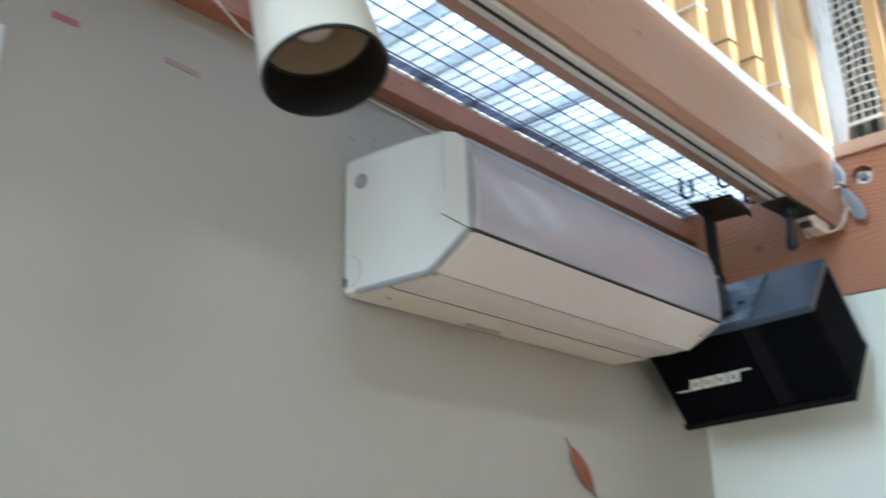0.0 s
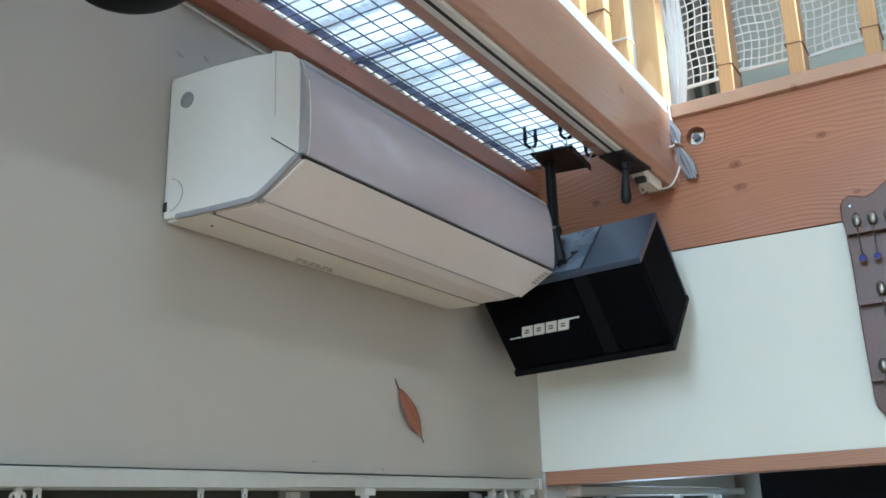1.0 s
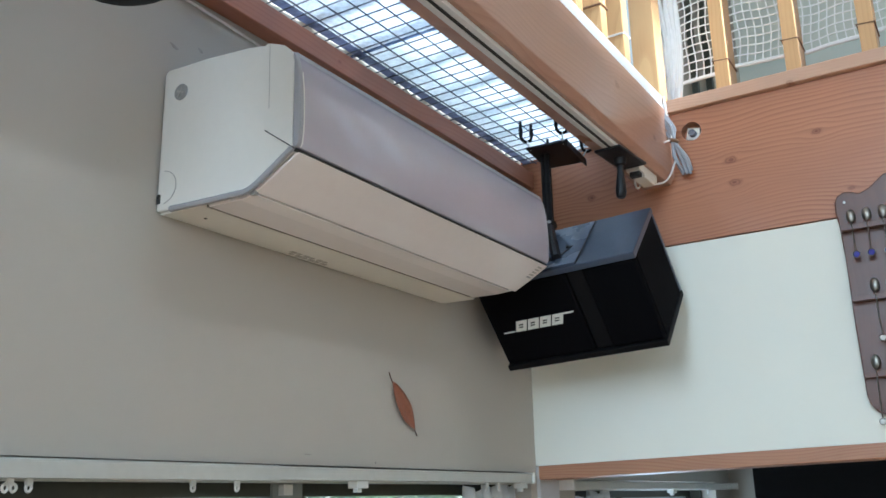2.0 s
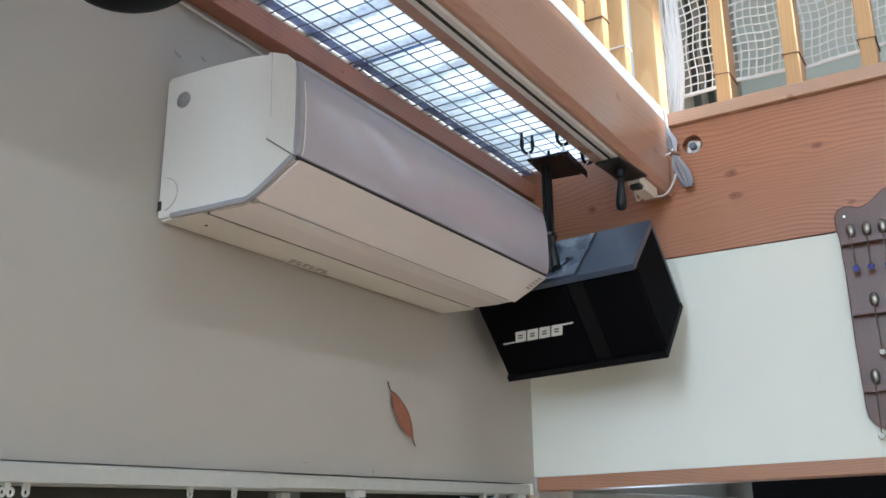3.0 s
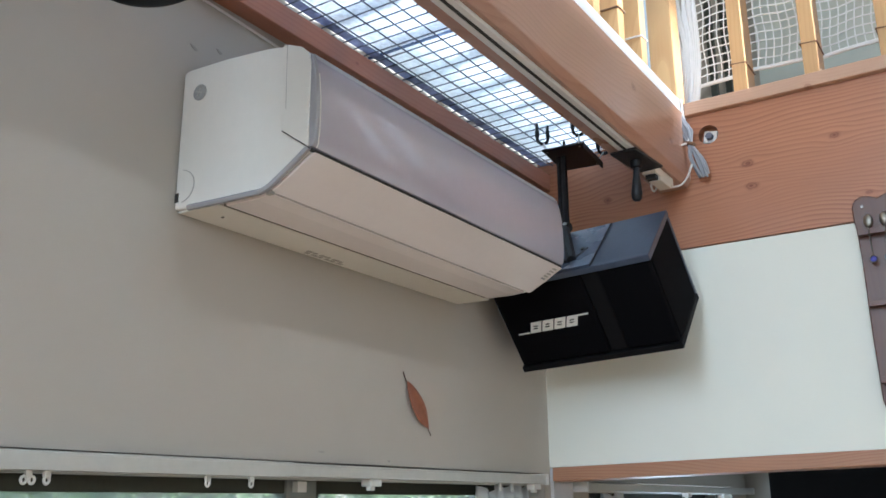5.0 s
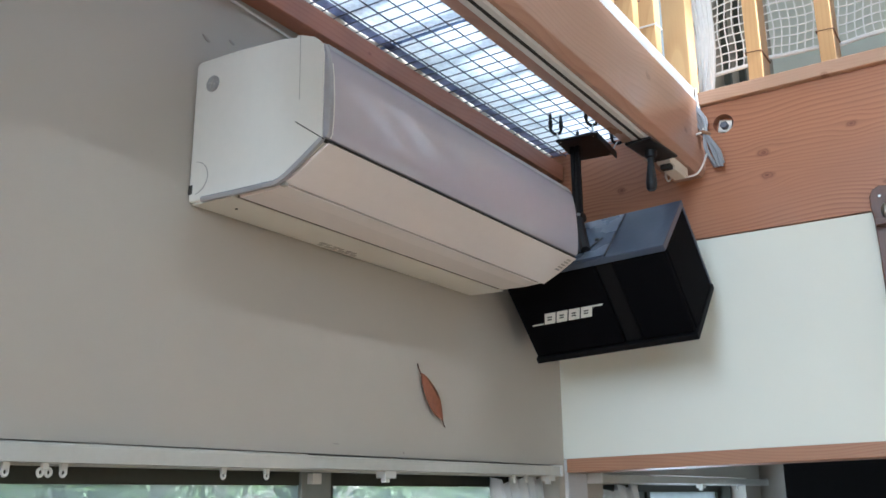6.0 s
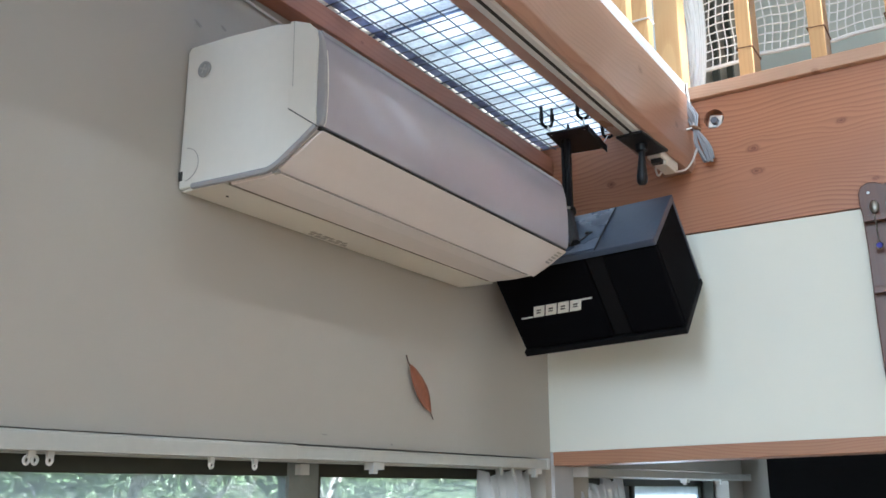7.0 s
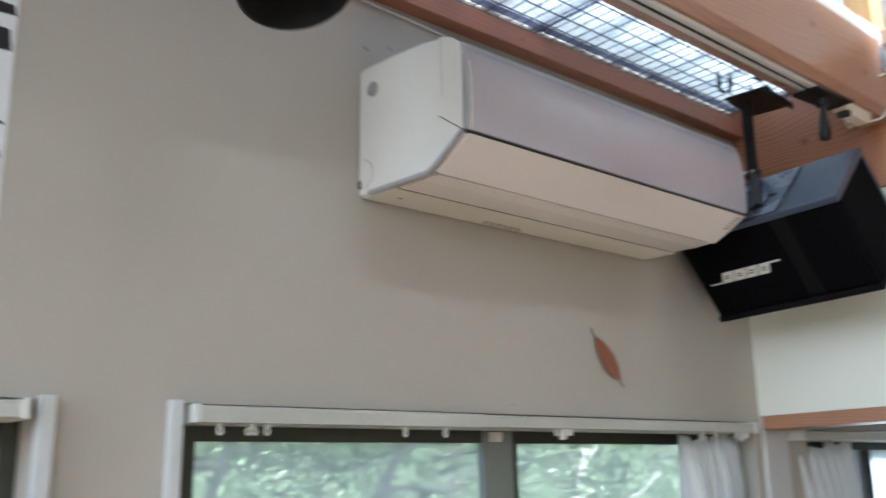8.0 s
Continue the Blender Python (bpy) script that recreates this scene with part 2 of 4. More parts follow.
M_GALV = surface("galvanised_wire", (0.15, 0.16, 0.20), 0.45, metal=0.5, vary=0.25, grain=200)
M_STEEL = surface("bright_steel", (0.62, 0.62, 0.60), 0.3, metal=1.0, vary=0.15)
M_ALU_DARK = surface("bronze_aluminium", (0.055, 0.057, 0.042), 0.45, metal=0.25, vary=0.12)
M_ALU_GREY = surface("grey_aluminium", (0.24, 0.26, 0.24), 0.45, metal=0.2, vary=0.1)
M_CORD_GREY = surface("grey_cord", (0.30, 0.31, 0.34), 0.6, vary=0.15, grain=300)
M_CORD_WHITE = surface("white_cord", (0.72, 0.69, 0.66), 0.6, vary=0.08, grain=300)
M_NET = surface("white_net_cord", (0.90, 0.90, 0.90), 0.7, vary=0.05)
M_LEAF_DRY = surface("dry_leaf", (0.27, 0.10, 0.05), 0.55, vary=0.25, grain=90, bump=0.3)
M_STALK = surface("leaf_stalk", (0.09, 0.05, 0.035), 0.6)
M_SILVER = surface("tarnished_silver", (0.24, 0.22, 0.19), 0.34, metal=1.0, vary=0.25)
M_ENAMEL = surface("blue_enamel", (0.05, 0.05, 0.32), 0.2, vary=0.3, coat=0.5)
M_DARKBOX = surface("black_lacquer", (0.004, 0.004, 0.0045), 0.85, vary=0.2, spec=0.1)
M_TAPE_RED = surface("red_tape", (0.42, 0.15, 0.16), 0.6)
M_TAPE_GREY = surface("grey_tape", (0.40, 0.29, 0.29), 0.6)
M_SCUFF = surface("grey_scuff", (0.36, 0.33, 0.30), 0.8, vary=0.3)
M_PAPER = surface("poster_paper", (0.80, 0.81, 0.83), 0.6, vary=0.02)
M_INK = surface("black_ink", (0.015, 0.015, 0.018), 0.6)
M_GREEN_CLIP = surface("green_plastic", (0.22, 0.50, 0.14), 0.5)
M_TWINE = surface("brown_twine", (0.20, 0.11, 0.06), 0.8)
M_EMBLEM = surface("cream_emblem", (0.75, 0.73, 0.66), 0.4)
M_GLASS = pane_glass("window_glass")
M_SHEET = milky("clouded_polycarbonate", (0.90, 0.95, 1.0), 0.05, 0.22, 0.95, grain=90.0)
M_SHEET_WORN = milky("scuffed_polycarbonate", (0.84, 0.90, 1.0), 0.24, 0.3, 0.95, grain=90.0)
M_FROST = milky("frosted_glass", (0.86, 0.90, 0.93), 0.3, 0.1)
M_SHEER = milky("sheer_curtain", (0.92, 0.92, 0.92), 0.06, 0.05, 0.45)
M_SHEET_EDGE = milky("blue_grey_edge_strip", (0.34, 0.36, 0.50), 0.15, 0.35, grain=60.0)
M_SHEET_JOINT = milky("blue_sheet_joint", (0.25, 0.32, 0.55), 0.3)
M_GROUND = surface("garden_soil", (0.055, 0.065, 0.03), 0.9, vary=0.4, grain=30, bump=0.6)
M_BARK = surface("pale_bark", (0.46, 0.43, 0.38), 0.8, vary=0.3, grain=50, bump=0.6)
M_CEIL = plaster("ceiling_paint", (0.76, 0.75, 0.71))


def leaf_material():
    m, t, b = nodes_of("green_leaves")
    g = t.nodes.new("ShaderNodeNewGeometry")
    col = ramp_of(t, g.outputs["Random Per Island"], [(0.0, (0.10, 0.15, 0.07)), (0.45, (0.20, 0.29, 0.14)), (0.8, (0.32, 0.41, 0.23)), (1.0, (0.58, 0.62, 0.50))])
    t.links.new(col, b.inputs["Base Color"])
    b.inputs["Roughness"].default_value = 0.38
    tl, mx = t.nodes.new("ShaderNodeBsdfTranslucent"), t.nodes.new("ShaderNodeMixShader")
    t.links.new(col, tl.inputs[0])
    mx.inputs[0].default_value = 0.35
    t.links.new(b.outputs[0], mx.inputs[1])
    t.links.new(tl.outputs[0], mx.inputs[2])
    t.links.new(mx.outputs[0], t.nodes["Material Output"].inputs[0])
    return m


M_FOLIAGE = leaf_material()


# ---------------------------------------------------------------- building helpers
BASES = {}


def thing(name, at, label, category, group=""):
    ob = new(name)
    ob.location = at
    ob.empty_display_size = 0.05
    BASES[ob.name] = Vector(at)
    return tagged(ob, label, category, group)


def part(name, bm, material, parent=None, label="", smooth=False, bevel=0.0):
    """Links a bmesh, in world coordinates, as one mesh object under a thing or a part."""
    bmesh.ops.recalc_face_normals(bm, faces=bm.faces)
    me = bpy.data.meshes.new(name)
    bm.to_mesh(me)
    bm.free()
    if smooth:
        for p in me.polygons:
            p.use_smooth = True
        me.set_sharp_from_angle(angle=radians(38))
    me.materials.append(material)
    ob = new(name, me)
    return attach(ob, parent, label, bevel)


def attach(ob, parent, label="", bevel=0.0):
    if parent is not None:
        ob.parent = parent
        ob.matrix_parent_inverse = Matrix.Translation(-BASES.get(parent.name, Vector((0, 0, 0))))
    if label:
        ob["label"] = label
    if bevel:
        b = ob.modifiers.new("bevel", "BEVEL")
        b.width, b.segments, b.limit_method = bevel, 2, "ANGLE"
        b.harden_normals = False
    return ob


def structure(ob, label, category):
    return tagged(ob, label, category, kind="structure")


def box(bm, x0, x1, y0, y1, z0, z1, m=None):
    r = bmesh.ops.create_cube(bm, size=1.0)
    tr = Matrix.Translation(((x0 + x1) / 2, (y0 + y1) / 2, (z0 + z1) / 2)) @ Matrix.Diagonal((abs(x1 - x0), abs(y1 - y0), abs(z1 - z0), 1))
    bmesh.ops.transform(bm, matrix=(m @ tr) if m else tr, verts=r["verts"])
    return bm


def boxed(*a, m=None):
    return box(bmesh.new(), *a, m=m)


def tube(bm, pts, r, n=6, closed=False, taper=None):
    """A round bar along a line of points."""
    pts = [Vector(p) for p in pts]
    rings, side = [], None
    for i, p in enumerate(pts):
        a = pts[i - 1] if (i or closed) else p
        c = pts[(i + 1) % len(pts)] if (i < len(pts) - 1 or closed) else p
        d = (c - a).normalized()
        if side is None:
            side = d.orthogonal().normalized()
        side = (side - d * side.dot(d)).normalized()
        up = d.cross(side)
        rad = r if taper is None else r * taper[i]
        rings.append([bm.verts.new(p + (side * math.cos(k * 2 * math.pi / n) + up * math.sin(k * 2 * math.pi / n)) * rad) for k in range(n)])
    m = len(rings)
    for i in range(m if closed else m - 1):
        a, b = rings[i], rings[(i + 1) % m]
        for k in range(n):
            bm.faces.new((a[k], a[(k + 1) % n], b[(k + 1) % n], b[k]))
    if not closed:
        bm.faces.new(rings[0])
        bm.faces.new(rings[-1])
    return bm


def tubed(pts, r, n=6, closed=False, taper=None):
    return tube(bmesh.new(), pts, r, n, closed, taper)


def smooth_line(pts, n=8):
    """A Catmull-Rom line through the points."""
    p = [Vector(q) for q in pts]
    p = [2 * p[0] - p[1]] + p + [2 * p[-1] - p[-2]]
    out = []
    for i in range(1, len(p) - 2):
        for k in range(n):
            t = k / n
            out.append(0.5 * ((2 * p[i]) + (p[i + 1] - p[i - 1]) * t + (2 * p[i - 1] - 5 * p[i] + 4 * p[i + 1] - p[i + 2]) * t * t + (3 * p[i] - p[i - 1] - 3 * p[i + 1] + p[i + 2]) * t ** 3))
    return out + [p[-2]]


def prism(outline, x0, x1, axis="x"):
    """An outline in the plane across an axis, drawn out along that axis."""
    bm = bmesh.new()
    put = {"x": lambda a, b, c: (c, a, b), "y": lambda a, b, c: (a, c, b), "z": lambda a, b, c: (a, b, c)}[axis]
    lo = [bm.verts.new(put(a, b, x0)) for a, b in outline]
    hi = [bm.verts.new(put(a, b, x1)) for a, b in outline]
    n = len(outline)
    bm.faces.new(lo)
    bm.faces.new(hi)
    for i in range(n):
        bm.faces.new((lo[i], lo[(i + 1) % n], hi[(i + 1) % n], hi[i]))
    return bm


def lathe(profile, axis, at, n=28):
    """Rings of (distance along the axis, radius) about an axis."""
    d = Vector(axis).normalized()
    q = d.to_track_quat("Z", "Y").to_matrix().to_4x4()
    bm = bmesh.new()
    rings = []
    for h, r in profile:
        rings.append([bm.verts.new(Vector(at) + q @ Vector((r * math.cos(k * 2 * math.pi / n), r * math.sin(k * 2 * math.pi / n), h))) for k in range(n)])
    for a, b in zip(rings, rings[1:]):
        for k in range(n):
            bm.faces.new((a[k], a[(k + 1) % n], b[(k + 1) % n], b[k]))
    return bm


def capped(profile, axis, at, n=28):
    return lathe([(profile[0][0], 0.0004)] + list(profile) + [(profile[-1][0], 0.0004)], axis, at, n)


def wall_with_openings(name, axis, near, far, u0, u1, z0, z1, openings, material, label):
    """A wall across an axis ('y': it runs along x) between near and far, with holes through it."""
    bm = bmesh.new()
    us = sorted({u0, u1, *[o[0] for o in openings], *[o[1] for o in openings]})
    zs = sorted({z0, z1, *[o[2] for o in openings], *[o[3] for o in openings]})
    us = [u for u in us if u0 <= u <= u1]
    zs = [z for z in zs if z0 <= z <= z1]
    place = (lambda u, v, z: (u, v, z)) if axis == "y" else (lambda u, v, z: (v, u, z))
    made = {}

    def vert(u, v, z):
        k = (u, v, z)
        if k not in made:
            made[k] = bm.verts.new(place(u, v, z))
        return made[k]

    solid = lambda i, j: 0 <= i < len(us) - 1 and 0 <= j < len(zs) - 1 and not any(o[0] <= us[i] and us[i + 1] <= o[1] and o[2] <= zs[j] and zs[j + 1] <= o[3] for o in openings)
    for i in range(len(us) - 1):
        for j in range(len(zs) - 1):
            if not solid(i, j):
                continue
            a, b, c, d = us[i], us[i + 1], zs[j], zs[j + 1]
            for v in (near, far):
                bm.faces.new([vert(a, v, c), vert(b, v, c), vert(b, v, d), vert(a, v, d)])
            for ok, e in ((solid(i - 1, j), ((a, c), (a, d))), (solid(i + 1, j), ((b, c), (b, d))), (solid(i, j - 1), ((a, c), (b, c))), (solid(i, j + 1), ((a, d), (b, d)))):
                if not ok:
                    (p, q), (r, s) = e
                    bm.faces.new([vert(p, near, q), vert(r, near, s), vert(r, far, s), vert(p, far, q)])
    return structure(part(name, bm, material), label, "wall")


# ---------------------------------------------------------------- the large structure
HEAD = 2.006
NORTH_OPENINGS = [(-1.69, -0.035, 0.85, HEAD), (-3.5, -1.905, 0.10, HEAD), (-3.6, 1.75, 2.98, 4.75), (0.25, 1.72, 0.85, 1.99)]
wall_with_openings("wall_north", "y", 0.0, 0.16, -8.5, 3.2, 0.0, 6.3, NORTH_OPENINGS, M_WALL_DIM, "off-white painted plaster wall with window openings")
# unseen wall; its window is assumed, to light the room from the west
wall_with_openings("wall_west", "x", -8.66, -8.5, -4.2, 0.16, 0.0, 6.3, [(-2.75, -0.75, 2.2, 5.8)], M_WALL_DIM, "unseen off-white plaster wall with one tall window assumed for daylight")
# unseen wall; its openings are placed to aim sun at floor, sheet and balusters
wall_with_openings("wall_south", "y", -4.36, -4.2, -8.5, 3.2, 0.0, 6.3, [(-6.8, -4.8, 1.7, 4.2), (-2.3, -0.3, 5.19, 5.5), (-0.3, 0.9, 5.02, 5.5), (-1.7, -0.6, 0.06, 1.15)], M_WALL_DIM, "unseen plaster wall with openings added to let sun and daylight in")
wall_with_openings("wall_east_upper", "x", 0.0, 0.12, -4.2, 0.0, 2.0235, 2.58, [], M_WALL_LIT, "white plaster wall panel under a wooden beam")
structure(part("wall_alcove_east", boxed(1.95, 2.07, -4.2, 0.0, 0.0, 2.2), M_WALL_DIM), "shaded plaster wall of the alcove", "wall")
wall_with_openings("wall_loft_east", "x", 3.2, 3.32, -4.2, 0.16, 2.2, 6.3, [(-2.6, -1.75, 4.15, 4.85), (-4.0, -2.75, 3.9, 6.0)], M_LOFT, "grey-green painted wall of the upper floor with added unseen windows")
structure(part("alcove_ceiling", boxed(0.12, 1.95, -4.2, 0.0, 2.12, 2.2), M_CEIL), "plain painted alcove ceiling", "ceiling")
structure(part("loft_floor", boxed(0.12, 3.2, -4.2, 0.0, 2.78, 2.99), M_FLOOR), "wooden floor slab of the upper floor", "floor")
structure(part("floor", boxed(-8.5, 1.95, -4.2, 0.0, -0.1, 0.0), M_FLOOR), "plain wooden floor", "floor")


structure(part("ceiling", boxed(-8.66, 3.32, -4.36, 0.16, 6.3, 6.45), M_CEIL), "plain painted ceiling over the tall room", "ceiling")
structure(part("ground", boxed(-600, 600, -600, 600, -0.5, -0.3), M_GROUND), "garden soil around the house", "ground")


def east_beam():
    """Deep beam with a round counterbored bolt hole in its face."""
    bm = bmesh.new()
    y0, y1, z0, z1, cy, cz, r, s = -4.2, -0.001, 2.583, 2.951, -0.521, 2.891, 0.027, 0.05
    f = -0.004
    V = lambda y, z, x=f: bm.verts.new((x, y, z))
    for a, b, c, d in ((y0, cy - s, z0, z1), (cy + s, y1, z0, z1), (cy - s, cy + s, z0, cz - s), (cy - s, cy + s, cz + s, z1)):
        bm.faces.new([V(a, c), V(b, c), V(b, d), V(a, d)])
    n = 32
    inner, outer, deep = [], [], []
    for k in range(n):
        a = k * 2 * math.pi / n
        u, w = math.cos(a), math.sin(a)
        q = s / max(abs(u), abs(w))
        outer.append(V(cy + u * q, cz + w * q))
        inner.append(V(cy + u * r, cz + w * r))
        deep.append(V(cy + u * r, cz + w * r, 0.026))
    for k in range(n):
        j = (k + 1) % n
        bm.faces.new([outer[k], outer[j], inner[j], inner[k]])
        bm.faces.new([inner[k], inner[j], deep[j], deep[k]])
    bm.faces.new(deep)
    for q in ([(f, y0, z0), (f, y1, z0), (0.12, y1, z0), (0.12, y0, z0)], [(f, y0, z1), (f, y1, z1), (0.12, y1, z1), (0.12, y0, z1)], [(0.12, y0, z0), (0.12, y1, z0), (0.12, y1, z1), (0.12, y0, z1)]):
        bm.faces.new([bm.verts.new(p) for p in q])
    me = bpy.data.meshes.new("beam_east")
    bm.to_mesh(me)
    bm.free()
    me.materials.append(M_BEAM)
    return tagged(new("beam_east", me), "reddish fir beam with knots and a bolt hole", "beam", kind="structure")


beam = east_beam()
tilt = Matrix.Translation((0.018, -0.521, 2.889)) @ pose(0, 0, 0, 12, 0, 0) @ Matrix.Translation((-0.018, 0.521, -2.889))
bolt = part("bolt", boxed(0.012, 0.024, -0.539, -0.503, 2.871, 2.907, m=tilt), M_STEEL, beam, "square steel washer", bevel=0.002)
part("nut", capped([(0, 0.011), (0.012, 0.011), (0.014, 0.009)], (-1, 0, 0), (0.012, -0.521, 2.889), 6), M_GALV, bolt)
structure(part("beam_rail", boxed(-0.022, 0.125, -4.2, -0.464, 2.9525, 2.990), M_RAILWOOD, bevel=0.003), "planed wooden cap rail on top of the beam", "trim")
trim_side = [(-0.012, 1.986), (-0.012, 2.0225), (-1.1, 2.046), (-4.2, 2.046), (-4.2, 2.012), (-1.1, 2.012)]
structure(part("opening_trim", prism(trim_side, -0.008, 0.125), M_DOORTRIM, bevel=0.002), "reddish wooden strip along a wide opening's head", "trim")
structure(part("opening_jamb", boxed(0.0, 0.12, -0.011, -0.0005, 0.0, 2.021), M_TRIM_WHITE), "white painted jamb in the corner", "trim")
beam_section = [(-0.376, 2.75), (-0.4505, 2.75), (-0.4515, 2.7504), (-0.4628, 2.770), (-0.4635, 2.773), (-0.4635, 2.958), (-0.459, 2.962), (-0.376, 2.962)]
structure(part("beam_outer", prism(beam_section, -8.5, -0.005), M_BEAM_X), "long planed fir beam carrying a balustrade", "beam")
# white stands in for the overexposed sunlit edge above the beam
structure(part("beam_cap", boxed(-8.5, -0.024, -0.457, -0.362, 2.963, 3.004), M_TRIM_WHITE, bevel=0.003), "sole plate under the balusters, whitened for sun glare", "trim")
structure(part("ledger", boxed(-8.5, -0.005, -0.042, -0.001, 2.822, 2.873), M_LEDGER, bevel=0.002), "dark reddish stained wooden ledger on the wall", "beam")


# ---------------------------------------------------------------- windows
def casing(name, x0, x1, z0, z1, label, sides=(True, True)):
    ob = thing(name, ((x0 + x1) / 2, 0, z0), label, "window frame")
    ob["kind"] = "structure"
    for on, a, b in ((sides[0], x0 - 0.022, x0 - 0.001), (sides[1], x1 + 0.001, x1 + 0.024)):
        if on:
            part("jamb", boxed(a, b, -0.018, 0.15, z0, z1 + 0.004), M_TRIM_WHITE, ob, bevel=0.003)
    part("sill", boxed(x0 - 0.03, x1 + 0.03, -0.03, 0.15, z0 - 0.03, z0 - 0.002), M_TRIM_WHITE, ob, bevel=0.003)
    return ob


def sliding_window(name, x0, x1, z0, z1, mid_l, mid_r, label, glass=None):
    """Two aluminium sashes that slide past each other in one frame; glass in each."""
    w = thing(name, ((x0 + x1) / 2, 0.1, z0), label, "window")
    w["kind"] = "structure"
    frame_bm = bmesh.new()
    for a in ((x0, x1, 0.06, 0.15, z1 - 0.028, z1 - 0.001), (x0, x1, 0.06, 0.15, z0, z0 + 0.03), (x0 + 0.001, x0 + 0.025, 0.06, 0.15, z0 + 0.03, z1 - 0.028), (x1 - 0.025, x1 - 0.001, 0.06, 0.15, z0 + 0.03, z1 - 0.028)):
        box(frame_bm, *a)
    part("window_frame", frame_bm, M_ALU_DARK, w, "dark bronze aluminium frame")
    for a, b, y, stile_l, stile_r in ((x0 + 0.025, mid_r, 0.082, 0.035, 0.03), (mid_l, x1 - 0.025, 0.118, 0.10, 0.035)):
        s = bmesh.new()
        box(s, a, b, y - 0.012, y + 0.012, z1 - 0.056, z1 - 0.029)
        box(s, a, b, y - 0.012, y + 0.012, z0 + 0.031, z0 + 0.08)
        box(s, a, a + stile_l, y - 0.012, y + 0.012, z0 + 0.08, z1 - 0.056)
        box(s, b - stile_r, b, y - 0.012, y + 0.012, z0 + 0.08, z1 - 0.056)
        sash = part("sash", s, M_ALU_DARK, w)
        g = part("pane", boxed(a + stile_l, b - stile_r, y - 0.003, y + 0.003, z0 + 0.08, z1 - 0.056), glass or M_GLASS, sash)
        g.visible_shadow = False
    return w


casing("window_casing_1", -1.69, -0.035, 0.85, HEAD, "white painted window casing", (True, False))
w1 = sliding_window("window_1", -1.69, -0.035, 0.85, HEAD, -0.945, -0.9, "sliding aluminium window looking onto a garden")
part("meeting_stile", boxed(-0.986, -0.900, 0.064, 0.074, 0.93, 1.975), M_ALU_GREY, w1, "grey aluminium meeting stile", bevel=0.002)
part("stile_latch", boxed(-0.97, -0.945, 0.05, 0.064, 1.952, 1.972), M_WHITE_PLASTIC, w1, "small white plastic stop")
casing("window_casing_2", -3.5, -1.905, 0.10, HEAD, "white painted casing of a tall window", (False, True))
sliding_window("window_2", -3.5, -1.905, 0.10, HEAD, -2.75, -2.7, "tall sliding aluminium window")
sliding_window("window_3", 0.25, 1.72, 0.85, 1.99, 0.72, 0.80, "sliding aluminium window of the alcove with frosted glass", M_FROST)


def upper_window(x0, x1, z0, z1):
    w = thing("window_4", ((x0 + x1) / 2, 0.1, z0), "long bright window of the upper floor", "window")
    w["kind"] = "structure"
    f = bmesh.new()
    box(f, x0, x1, 0.06, 0.14, z0, z0 + 0.04)
    box(f, x0, x1, 0.06, 0.14, z1 - 0.04, z1)
    n = 4
    for k in range(n + 1):
        c = x0 + 0.021 + (x1 - x0 - 0.042) * k / n
        box(f, c - 0.02, c + 0.02, 0.062, 0.138, z0 + 0.04, z1 - 0.04)
    fr = part("window_frame", f, M_TRIM_WHITE, w)
    for k in range(n):
        a, b = x0 + 0.045 + (x1 - x0 - 0.042) * k / n, x0 - 0.003 + (x1 - x0 - 0.042) * (k + 1) / n
        g = part("pane", boxed(a, b, 0.097, 0.103, z0 + 0.04, z1 - 0.04), M_GLASS, w)
        g.visible_shadow = False


upper_window(-3.6, 1.75, 2.98, 4.75)


def loft_window(name, y0, y1, z0, z1, glass, label):
    w = thing(name, (3.26, (y0 + y1) / 2, z0), label, "window")
    w["kind"] = "structure"
    f = bmesh.new()
    for a in ((y0, y1, z0, z0 + 0.04), (y0, y1, z1 - 0.04, z1), (y0, y0 + 0.04, z0 + 0.04, z1 - 0.04), (y1 - 0.04, y1, z0 + 0.04, z1 - 0.04)):
        box(f, 3.22, 3.30, *a)
    part("window_frame", f, M_TRIM_WHITE, w)
    pane = part("pane", boxed(3.257, 3.263, y0 + 0.04, y1 - 0.04, z0 + 0.04, z1 - 0.04), glass, w)
    pane.visible_shadow = False


# unseen windows added to brighten the loft and streak the glossy panel
loft_window("window_5", -2.6, -1.75, 4.15, 4.85, M_GLASS, "small unseen loft window added for a reflected glint")
loft_window("window_6", -4.0, -2.75, 3.9, 6.0, M_GLASS, "tall unseen loft window added for reflected streaks")


